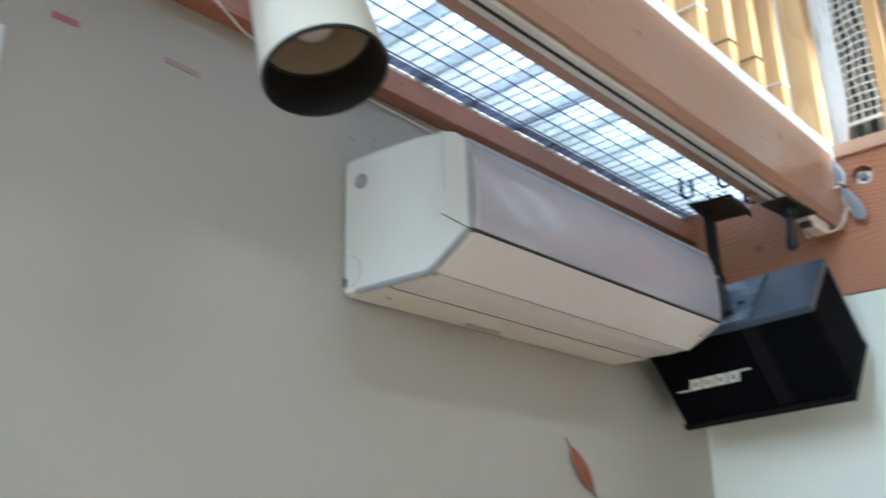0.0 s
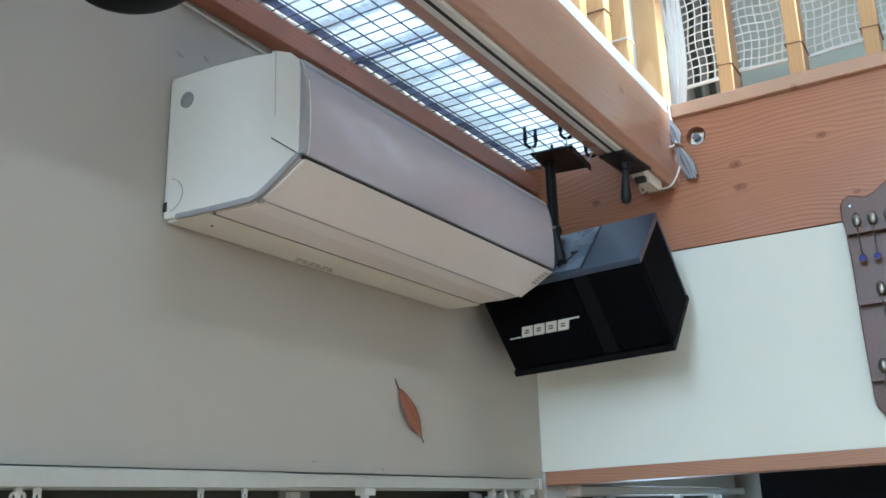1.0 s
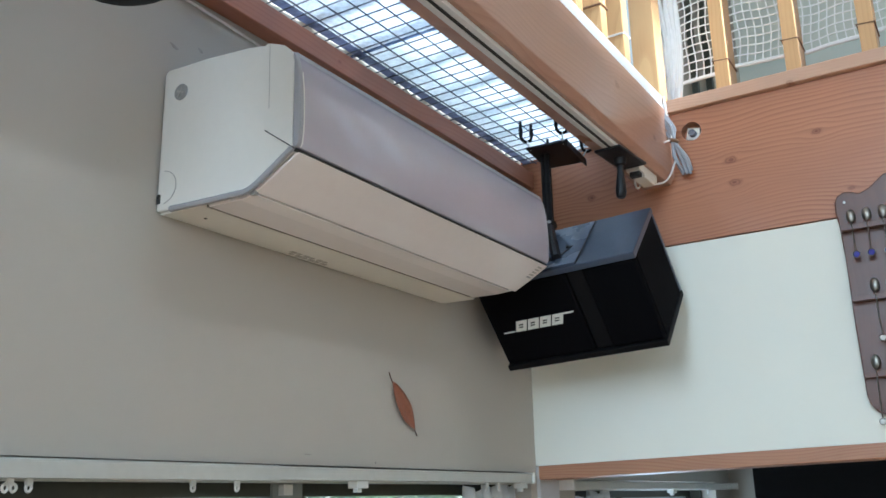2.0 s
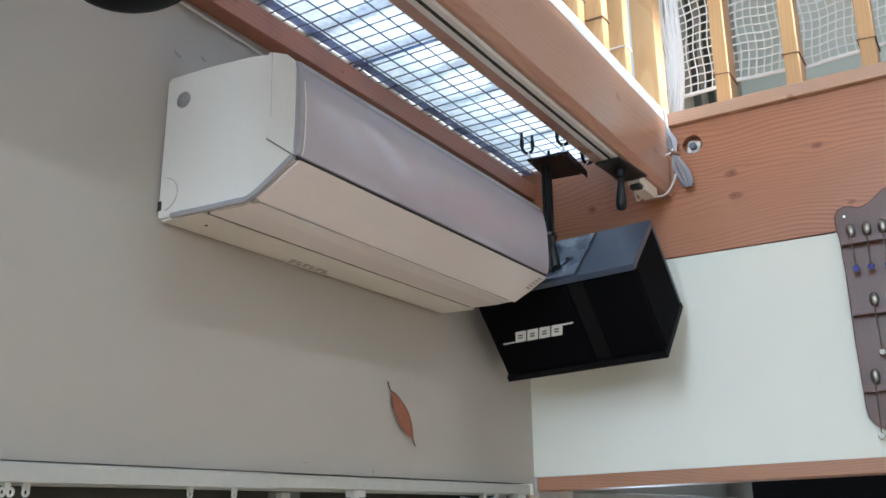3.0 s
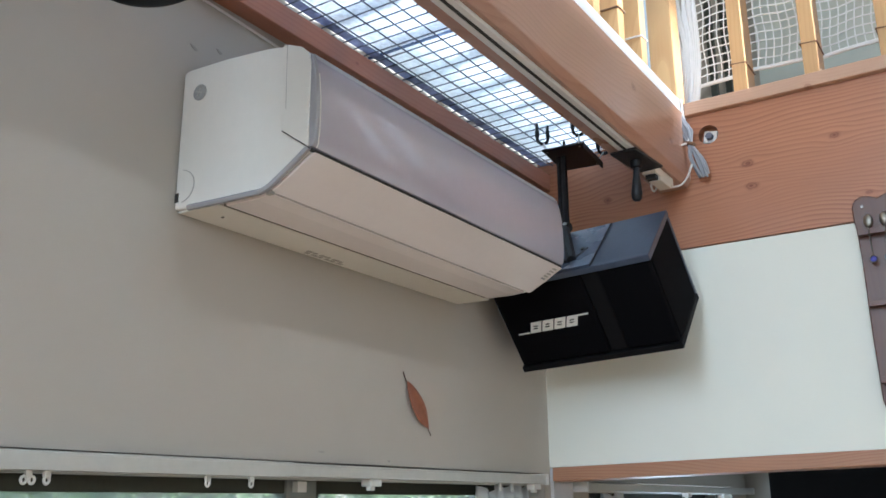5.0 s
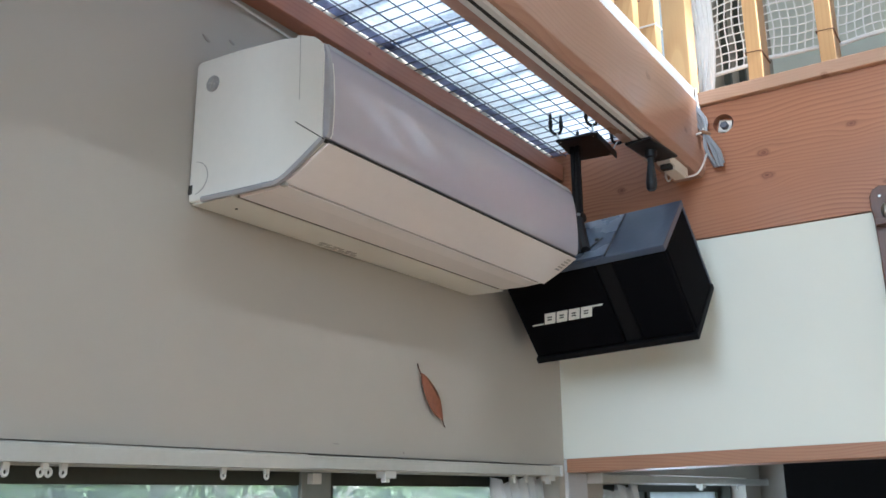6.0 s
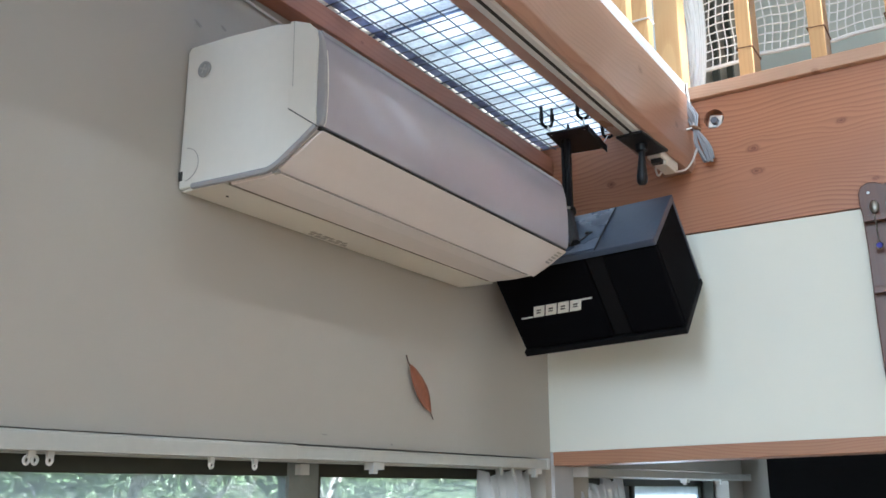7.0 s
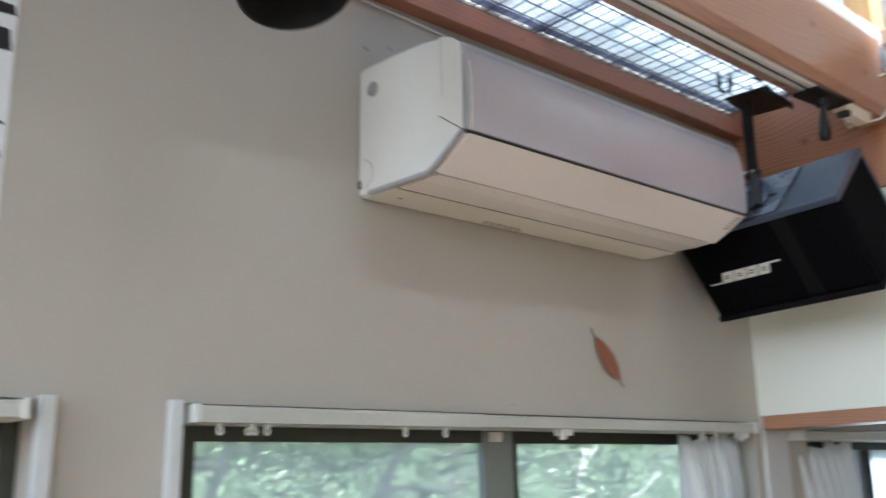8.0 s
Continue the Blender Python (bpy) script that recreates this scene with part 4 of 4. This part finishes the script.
def spotlight():
    """Cream can lamp, mouth down, hung from the track; unlit bulb deep in its reflector."""
    axis = Vector((0.0215, -0.301, -0.953)).normalized()
    rim = Vector((-1.744, -0.400, 2.519))
    top = rim - axis * 0.175
    s = thing("spotlight", tuple(rim), "cream cylindrical spotlight with a black inner rim, unlit", "spotlight")
    r = 0.079
    shell = [(0.0, 0.02), (0.002, 0.055), (0.012, 0.068), (0.03, 0.072), (0.170, r), (0.1708, r - 0.001), (0.1700, r - 0.004)]
    part("shade", lathe([(0.0, 0.0005)] + shell, axis, top, 40), M_CREAM, s, "", True)
    part("baffle", lathe([(0.1702, r - 0.0002), (0.1745, r), (0.1755, r - 0.001), (0.1755, r - 0.0035), (0.172, r - 0.0048), (0.112, r - 0.006), (0.110, r - 0.010)], axis, top, 40), M_BAFFLE, s, "matt black inner ring", True)
    part("reflector", lathe([(0.1105, r - 0.008), (0.085, r - 0.016), (0.055, 0.044), (0.030, 0.024), (0.022, 0.001)], axis, top, 40), M_REFLECT, s, "beige reflector", True)
    part("bulb", lathe([(0.03, 0.012), (0.045, 0.015), (0.062, 0.026), (0.080, 0.030), (0.096, 0.026), (0.106, 0.014), (0.109, 0.001)], axis, top, 24), M_BULB, s, "frosted unlit bulb", True)
    joint = top + Vector((0, -0.02, 0.012))
    part("swivel", tubed([top - axis * 0.0 + Vector((0, 0, -0.01)), joint, Vector((-1.752, -0.418, 2.722))], 0.008, 10), M_CREAM, s, "", True)
    part("adapter", boxed(-1.80, -1.70, -0.4425, -0.4105, 2.7205, 2.7390), M_CREAM, s, bevel=0.003)


spotlight()


# ---------------------------------------------------------------- cords
def cord_bundle():
    """Grey cord folded to and fro, tied round the middle, hung at the beam's end; white cord leaves it."""
    c = thing("cord_bundle", (-0.04, -0.475, 2.86), "bundle of grey cord tied and hung at a beam end", "cord")
    top, tie, low = Vector((-0.035, -0.452, 2.945)), Vector((-0.04, -0.480, 2.860)), Vector((-0.035, -0.508, 2.764))
    rnd = random.Random(4)
    for k in range(15):
        a = rnd.uniform(-1, 1)
        b = rnd.uniform(-1, 1)
        u = Vector((0.010 * b, 0.023 * a, 0.006 * a))
        e1 = top + Vector((0.004 * b, 0.009 * a, rnd.uniform(-0.012, 0.006)))
        e2 = low + Vector((0.004 * b, 0.014 * a, rnd.uniform(-0.006, 0.014)))
        pts = [e1, top.lerp(tie, 0.45) + u, tie + u * 0.25, tie.lerp(low, 0.5) + u * 0.9, e2]
        part("strand", tubed(smooth_line(pts, 6), 0.0032, 6), M_CORD_GREY, c, "", True)
    ring = [tie + Vector((0.010 * math.cos(a), 0.011 * math.sin(a), 0.004 * math.sin(a))) for a in [k * math.pi / 6 for k in range(12)]]
    part("tie", tubed(ring, 0.005, 6, True), M_TWINE, c, "dark tie", True)
    pts = [(-0.03, -0.462, 3.0), (-0.035, -0.468, 2.93), (-0.045, -0.478, 2.868), (-0.07, -0.455, 2.845), (-0.09, -0.425, 2.79), (-0.115, -0.40, 2.722), (-0.13, -0.395, 2.728), (-0.14, -0.40, 2.737)]
    part("white_cord", tubed(smooth_line(pts, 8), 0.0028, 6), M_CORD_WHITE, c, "white round cord", True)
    pts = [(-0.045, -0.482, 2.80), (-0.05, -0.468, 2.765), (-0.06, -0.45, 2.742), (-0.10, -0.425, 2.728)]
    part("white_cord", tubed(smooth_line(pts, 8), 0.0028, 6), M_CORD_WHITE, c, "", True)


cord_bundle()


def wall_cable():
    c = thing("wall_cable", (-1.6, -0.01, 2.8), "cream cable run along a wooden ledger to the air conditioner", "cable")
    pts = [(-2.3, -0.046, 2.835), (-1.80, -0.046, 2.84), (-1.71, -0.05, 2.835), (-1.66, -0.04, 2.822), (-1.58, -0.012, 2.816), (-1.45, -0.006, 2.815), (-1.30, -0.006, 2.810), (-1.15, -0.006, 2.803), (-1.0, -0.006, 2.79), (-0.93, -0.008, 2.74), (-0.92, -0.012, 2.658)]
    part("cable", tubed(smooth_line(pts, 8), 0.0027, 7), M_CORD_WHITE, c, "", True)
    part("clip", boxed(-1.735, -1.705, -0.056, -0.043, 2.826, 2.842), M_GREEN_CLIP, c, "small green clip", bevel=0.002)
    part("twig", tubed(smooth_line([(-1.78, -0.05, 2.826), (-1.84, -0.048, 2.832), (-1.95, -0.046, 2.83)], 5), 0.003, 6), M_TWINE, c)


wall_cable()


# ---------------------------------------------------------------- wire mesh, sheet over it
def wire_mesh():
    m = thing("wire_mesh_panel", (-2.0, -0.2, 2.9), "galvanised wire mesh panel between ledger and beam", "wire mesh")
    x0, x1, y0, y1, z = -4.9, -0.008, -0.376, -0.001, 2.900
    long_me = cross_me = None
    for k in range(8):
        y = -0.006 - 0.0475 * k
        if long_me is None:
            w = part("long_wire", tubed([(x0, 0, 0), (x1, 0, 0)], 0.0019, 6), M_GALV, m)
            long_me = w.data
        else:
            w = attach(new("long_wire", long_me), m)
        w.location = (0, y, z)
    n = int((x1 - x0) / 0.0368)
    for k in range(n):
        x = x1 - 0.008 - 0.0368 * k
        if cross_me is None:
            w = part("cross_wire", tubed([(0, y0, 0), (0, y1, 0)], 0.0016, 6), M_GALV, m)
            cross_me = w.data
        else:
            w = attach(new("cross_wire", cross_me), m)
        w.location = (x, 0, z + 0.0031)
    # strip covers the sheet's edge; its dark blue stands in for shadow there
    part("edge_shade", boxed(x0, x1, -0.037, -0.014, z + 0.0055, z + 0.009), M_SHEET_EDGE, m, "sheet edge strip, darkened for the shadow along the wall", bevel=0.001)
    part("joint_bar", boxed(-0.8415, -0.8355, y0, y1, z + 0.0062, z + 0.0105), M_SHEET_JOINT, m, "bar where two mesh panels meet")


wire_mesh()


def clear_sheets():
    for a, b in ((-0.837, -0.006), (-1.747, -0.839), (-2.657, -1.749), (-3.567, -2.659), (-4.477, -3.569)):
        ob = thing("plastic_sheet", ((a + b) / 2, -0.2, 2.92), "clouded ribbed plastic sheet lying over wire mesh", "plastic sheet", "plastic sheets over the mesh")
        bm = bmesh.new()
        n = int((b - a) / 0.0092)
        rows = []
        for k in range(n + 1):
            x = a + (b - a) * k / n
            z = 2.9165 + 0.0016 * math.cos(k * math.pi / 2)
            rows.append((bm.verts.new((x, -0.374, z)), bm.verts.new((x, -0.004, z))))
        for p, q in zip(rows, rows[1:]):
            bm.faces.new((p[0], q[0], q[1], p[1]))
        s = part("sheet", bm, M_SHEET if b > -0.5 else M_SHEET_WORN, ob, "", True)
        md = s.modifiers.new("thickness", "SOLIDIFY")
        md.thickness = 0.0012


clear_sheets()


# ---------------------------------------------------------------- balustrades and safety net
def balustrades():
    a = thing("balustrade", (-1.5, -0.405, 3.004), "row of pale wooden balusters on the outer beam", "balustrade", "balustrades")
    me = None
    for k in range(53):
        x = -0.28 - 0.152 * k
        if me is None:
            w = part("baluster", boxed(-0.0005, 0.0375, -0.0445, 0.0445, 0, 0.95), M_BALUSTER, a, bevel=0.002)
            me = w.data
        else:
            w = attach(new("baluster", me), a, "", 0.002)
        w.location = (x, -0.405, 3.0045)
    part("handrail", boxed(-8.4, 0.06, -0.46, -0.35, 3.955, 3.992), M_RAILWOOD, a, bevel=0.004)
    part("corner_post", boxed(-0.036, 0.030, -0.455, -0.385, 3.0045, 3.954), M_BALUSTER, a, "square corner post", bevel=0.003)
    for k in range(12):
        x = -0.28 - 0.152 * k
        z = 3.085 + 0.012 * math.sin(k * 2.3)
        r = [(x - 0.002, -0.452, z), (x + 0.040, -0.452, z + 0.003), (x + 0.040, -0.358, z + 0.006), (x - 0.002, -0.358, z + 0.002)]
        part("tie", tubed(r, 0.0028, 5, True), M_TWINE if k % 3 else M_CORD_WHITE, a, "twine tie")
    b = thing("balustrade", (0.06, -1.5, 2.990), "row of pale wooden balusters along the loft edge", "balustrade", "balustrades")
    for k in range(18):
        y = -0.614 - 0.184 * k
        w = attach(new("baluster", me), b, "", 0.002)
        w.matrix_basis = Matrix.Translation((0.064, y - 0.019, 2.9905)) @ pose(0, 0, 0, 0, 0, 90)
    part("handrail", boxed(0.01, 0.12, -4.1, -0.465, 3.941, 3.978), M_RAILWOOD, b, bevel=0.004)
    for k in range(6):
        y = -0.614 - 0.184 * k
        z = 3.086 + 0.008 * math.sin(k * 1.9)
        r = [(0.0175, y - 0.021, z), (0.0175, y + 0.021, z + 0.003), (0.1105, y + 0.021, z + 0.004), (0.1105, y - 0.021, z)]
        part("tie", tubed(r, 0.0022, 5, True), M_TWINE, b, "brown twine tie")
    return a, b


balustrades()


def safety_net():
    n = thing("safety_net", (0.125, -1.2, 3.09), "white knotted cord net tied behind the balusters", "net")
    rnd = random.Random(11)
    y0, y1, z0, z1 = -2.3, -0.475, 3.104, 4.0
    cw, ch = 0.0215, 0.0265
    ny, nz = int((y1 - y0) / cw), int((z1 - z0) / ch)
    sag = lambda y, z: (0.126 + 0.005 * math.sin(y * 7) * math.sin(z * 5 + 1), y + 0.004 * math.sin(z * 31 + y * 9) + 0.003 * math.sin(z * 11), z + 0.005 * math.sin(y * 17) + 0.003 * math.sin(y * 47 + z * 8))
    bm = bmesh.new()
    for i in range(ny + 1):
        tube(bm, [sag(y1 - cw * i, z0 + ch * j / 2) for j in range(nz * 2 + 1)], 0.0022, 4)
    for j in range(nz + 1):
        tube(bm, [sag(y1 - cw * i / 2, z0 + ch * j) for i in range(ny * 2 + 1)], 0.0022, 4)
    ob = part("cord_netting", bm, M_NET, n)
    part("hem_rope", tubed([sag(y1 - 0.05 * i, z0 - 0.002) for i in range(36)], 0.0060, 6), M_NET, n, "thick white hem rope", True)
    for y, l in ((-0.575, 0.055), (-0.93, 0.07), (-1.25, 0.06)):
        part("hem_stick", boxed(0.117, 0.1235, y - l / 2, y + l / 2, 3.094, 3.103), M_NET, n, "white plastic hem stick", bevel=0.002)
    # gathered end of the net, bunched at the corner post
    for k in range(16):
        o = rnd.uniform(-0.012, 0.012)
        part("bunch_cord", tubed(smooth_line([(0.10 + o, -0.470 + 0.003 * k, 3.0 + 0.004 * k), (0.115, -0.484 + o + 0.0042 * k, 3.2), (0.12 + o, -0.480 - o + 0.0042 * k, 3.5), (0.115, -0.484 + o + 0.0042 * k, 3.95)], 6), 0.0045, 5), M_NET, n, "", True)


safety_net()


def loft_shelf():
    s = thing("loft_shelf", (2.3, -0.15, 2.99), "dark narrow shelf unit against the loft wall", "shelf")
    for x in (1.98, 2.28):
        part("upright", boxed(x, x + 0.03, -0.045, -0.012, 2.99, 5.05), M_ALU_DARK, s)
    for z in (3.3, 4.95):
        part("board", boxed(2.011, 2.279, -0.044, -0.014, z, z + 0.02), M_LOFT, s)


loft_shelf()


# ---------------------------------------------------------------- spoon rack
def spoon_rack():
    r = thing("spoon_rack", (-0.01, -1.0, 2.1), "dark scalloped wooden rack with souvenir spoons on the wall", "spoon rack")
    yc, hw = -1.010, 0.152
    left = [(hw - 0.045, 2.098), (hw - 0.022, 2.110), (hw - 0.008, 2.130), (hw - 0.004, 2.150), (hw - 0.001, 2.30), (hw - 0.001, 2.48), (hw + 0.002, 2.56), (hw + 0.006, 2.585), (hw + 0.006, 2.615), (hw - 0.002, 2.632), (hw - 0.018, 2.640), (hw - 0.034, 2.638), (hw - 0.052, 2.630), (hw - 0.075, 2.640), (hw - 0.11, 2.668), (0.0, 2.676)]
    outline = [(yc + a, z) for a, z in left] + [(yc - a, z) for a, z in reversed(left[:-1])]
    part("back_board", prism(outline, -0.016, -0.002), M_RACK, r, bevel=0.003)
    for z, w in ((2.545, hw - 0.003), (2.372, hw - 0.006), (2.194, hw - 0.008)):
        part("shelf", boxed(-0.040, -0.0165, yc - w, yc + w, z - 0.007, z + 0.002), M_RACK, r, bevel=0.002)
        part("shelf_lip", boxed(-0.0425, -0.0402, yc - w, yc + w, z - 0.009, z + 0.005), M_RACK, r, bevel=0.001)
    part("nail", capped([(0, 0.0035), (0.002, 0.003)], (-1, 0, 0), (-0.0162, yc + hw - 0.017, 2.613), 10), M_STEEL, r)
    part("nail", capped([(0, 0.0035), (0.002, 0.003)], (-1, 0, 0), (-0.0162, yc - hw + 0.017, 2.613), 10), M_STEEL, r)
    rnd = random.Random(3)
    for z, start, count, style in ((2.545, -0.886, 8, "enamel"), (2.372, -0.915, 7, "plain"), (2.194, -0.893, 7, "plain")):
        for k in range(count):
            y = start - 0.035 * k
            if y < yc - hw + 0.015:
                continue
            sp = thing("souvenir_spoon", (-0.036, y, z), "small silver spoon with a blue enamel crest" if style == "enamel" else "small tarnished silver souvenir spoon", "spoon", "spoons in the rack")
            lean = rnd.uniform(-0.004, 0.004)
            drop = 0.062 if style == "enamel" else rnd.uniform(0.085, 0.11)
            bowl = bmesh.new()
            bmesh.ops.create_uvsphere(bowl, u_segments=14, v_segments=8, radius=1.0)
            bmesh.ops.delete(bowl, geom=[v for v in bowl.verts if v.co.x > 0.15], context="VERTS")
            bmesh.ops.transform(bowl, matrix=Matrix.Translation((-0.030, y, z + 0.027)) @ Matrix.Diagonal((0.006, 0.0105, 0.0175, 1)), verts=bowl.verts)
            b = part("bowl", bowl, M_SILVER, sp, "", True)
            md = b.modifiers.new("thickness", "SOLIDIFY")
            md.thickness = 0.0009
            part("stem", tubed(smooth_line([(-0.033, y, z + 0.011), (-0.044, y, z + 0.004), (-0.045, y + lean * 0.4, z - 0.02), (-0.043, y + lean, z - drop)], 5), 0.0016, 6), M_SILVER, sp, "", True)
            crest = capped([(0, 0.008), (0.0025, 0.008), (0.004, 0.006)], (-1, 0, 0.1), (-0.041, y + lean, z - drop - 0.009), 14)
            part("crest", crest, M_ENAMEL if style == "enamel" else M_SILVER, sp, "blue enamel crest" if style == "enamel" else "")
            if style == "enamel":
                part("crest_ring", tubed([(-0.0445, y + lean + 0.0082 * math.cos(a), z - drop - 0.009 + 0.0082 * math.sin(a)) for a in [j * math.pi / 7 for j in range(14)]], 0.0012, 5, True), M_SILVER, sp)
    return r


spoon_rack()


# ---------------------------------------------------------------- things on the plaster wall
def dried_leaf():
    f = thing("dried_leaf", (-0.647, -0.004, 2.14), "dry brown leaf stuck to the plaster wall", "leaf")
    a, b = Vector((-0.690, -0.004, 2.188)), Vector((-0.606, -0.004, 2.090))
    d = b - a
    side = Vector((d.z, 0, -d.x)).normalized()
    bm = bmesh.new()
    n, rows = 22, []
    for k in range(n + 1):
        t = k / n
        w = 0.0225 * math.sin(math.pi * t ** 0.92) ** 0.85 if 0 < k < n else 0.0006
        c = a + d * t + side * 0.006 * math.sin(math.pi * t)
        lift = 0.003 + 0.004 * math.sin(math.pi * t)
        rows.append([bm.verts.new(c + side * w * s + Vector((0, -lift * (1 - 0.6 * (1 - abs(s))) + 0.001 * math.sin(9 * t + s), 0))) for s in (-1, -0.5, 0, 0.5, 1)])
    for p, q in zip(rows, rows[1:]):
        for i in range(4):
            bm.faces.new((p[i], p[i + 1], q[i + 1], q[i]))
    ob = part("blade", bm, M_LEAF_DRY, f, "", True)
    md = ob.modifiers.new("thickness", "SOLIDIFY")
    md.thickness = 0.0007
    part("stalk", tubed(smooth_line([(-0.700, -0.003, 2.208), (-0.697, -0.004, 2.198), tuple(a + d * 0.02)], 5), 0.0013, 5), M_STALK, f)
    part("tip", tubed(smooth_line([tuple(b - d * 0.02), (-0.600, -0.004, 2.083), (-0.594, -0.003, 2.076)], 5), 0.0011, 5), M_STALK, f)


dried_leaf()


def tape(x0, z0, x1, z1, material, label):
    a, b = Vector((x0, -0.0012, z0)), Vector((x1, -0.0012, z1))
    m = Matrix.Translation((a + b) / 2) @ pose(0, 0, 0, 0, -math.degrees(math.atan2(b.z - a.z, b.x - a.x)), 0)
    l = (b - a).length / 2
    ob = part("tape_strip", boxed(-l, l, -0.0004, 0.0007, -0.005, 0.005, m=m), material)
    return tagged(ob, label, "tape")


tape(-1.918, 2.709, -1.878, 2.709, M_TAPE_RED, "faded red tape strip on the plaster wall")
tape(-1.735, 2.713, -1.672, 2.709, M_TAPE_GREY, "greyed tape strip on the plaster wall")


def wall_marks():
    """Nail holes and scuffs left in the paint."""
    for x, z, w, h, lean in ((-0.964, 2.0256, 0.009, 0.0011, 0.05), (-0.7465, 2.0152, 0.0022, 0.002, 0), (-1.339, 2.7118, 0.008, 0.003, 0.4), (-1.28, 2.7292, 0.006, 0.003, 0.4)):
        outline = [(x + w * math.cos(a) * (1 + 0.25 * math.sin(3 * a)), z + h * math.sin(a) - lean * w * math.cos(a)) for a in [k * math.pi / 7 for k in range(14)]]
        tagged(part("wall_mark", prism(outline, -0.0012, 0.0, "y"), M_SCUFF), "small grey scuff in the wall paint", "scuff", "scuffs on the wall")


wall_marks()


def poster():
    p = thing("poster", (-2.2, -0.002, 2.25), "white paper poster with bold black shapes on the wall", "poster")
    part("sheet", boxed(-2.42, -1.979, -0.0022, -0.0008, 2.25, 2.66), M_PAPER, p)
    for a, b, c, d in ((-2.10, -1.981, 2.562, 2.588), (-2.08, -1.984, 2.505, 2.548), (-2.06, -1.983, 2.39, 2.405), (-2.05, -1.984, 2.34, 2.362)):
        part("print", prism([(a, c), (b, c + 0.004), (b - 0.004, d - 0.006), (a, d)], -0.0032, -0.0024, "y"), M_INK, p)


poster()


# ---------------------------------------------------------------- garden behind the windows
def garden():
    rnd = random.Random(21)
    verts, faces = [], []

    def leaf(c, size):
        d = Vector((rnd.gauss(0, 1), rnd.gauss(0, 1), rnd.gauss(-0.3, 0.7))).normalized()
        s = d.orthogonal().normalized()
        s = (Matrix.Rotation(rnd.uniform(0, 6.28), 3, d) @ s).normalized()
        k = len(verts)
        n = d.cross(s) * size * 0.12
        for u, v, w in ((0, 0, 0), (0.45, 0.26, 1), (1, 0, 0), (0.45, -0.26, 1)):
            verts.append(tuple(c + d * size * u + s * size * v + n * w))
        faces.append((k, k + 1, k + 2, k + 3))
    clumps = []
    for _ in range(400):
        x, y = rnd.uniform(-6.5, 9.0), rnd.uniform(2.4, 7.5)
        z = rnd.uniform(0.2, 2.3 + 0.25 * (y - 2.4)) + 0.4 * math.sin(x * 1.3)
        clumps.append((Vector((x, y, z)), rnd.uniform(0.18, 0.45)))
    for c, r in clumps:
        for _ in range(62):
            p = c + Vector((rnd.gauss(0, r), rnd.gauss(0, r), rnd.gauss(0, r * 0.7)))
            leaf(p, rnd.uniform(0.045, 0.10))
    for _ in range(330):
        c, r = Vector((rnd.uniform(-9, 24), rnd.uniform(12.0, 15.0), rnd.uniform(-0.3, 4.0))), rnd.uniform(0.3, 0.7)
        for _ in range(110):
            leaf(c + Vector((rnd.gauss(0, r), rnd.gauss(0, r), rnd.gauss(0, r * 0.6))), rnd.uniform(0.10, 0.22))
    me = bpy.data.meshes.new("shrub_leaves")
    me.from_pydata(verts, [], faces)
    me.materials.append(M_FOLIAGE)
    tagged(new("shrub_leaves", me), "dense green garden shrubs behind the windows", "foliage", kind="stuff")
    for k, (x, y) in enumerate(((-0.9, 2.9), (0.1, 3.4), (1.0, 3.0), (-2.6, 3.6), (2.6, 4.2), (4.6, 4.6))):
        t = thing("garden_tree", (x, y, -0.3), "pale-barked garden tree with bare crooked limbs", "tree", "garden trees")
        trunk = smooth_line([(x, y, -0.32), (x + 0.06, y, 0.6), (x - 0.05, y + 0.1, 1.4), (x + 0.1, y, 2.2), (x + 0.05, y + 0.1, 3.3)], 6)
        part("trunk", tubed(trunk, 0.055, 8, False, [1 - 0.7 * i / len(trunk) for i in range(len(trunk))]), M_BARK, t, "", True)
        for j in range(7):
            b = trunk[8 + 2 * j]
            e = Vector((rnd.uniform(-0.9, 0.9), rnd.uniform(-0.5, 0.4), rnd.uniform(0.0, 0.7)))
            mid = b + e * 0.5 + Vector((rnd.uniform(-0.15, 0.15), 0, rnd.uniform(-0.15, 0.15)))
            ln = smooth_line([b, mid, b + e, b + e * 1.4 + Vector((rnd.uniform(-0.3, 0.3), 0, rnd.uniform(-0.2, 0.3)))], 6)
            part("limb", tubed(ln, 0.022, 6, False, [1 - 0.75 * i / len(ln) for i in range(len(ln))]), M_BARK, t, "", True)


garden()
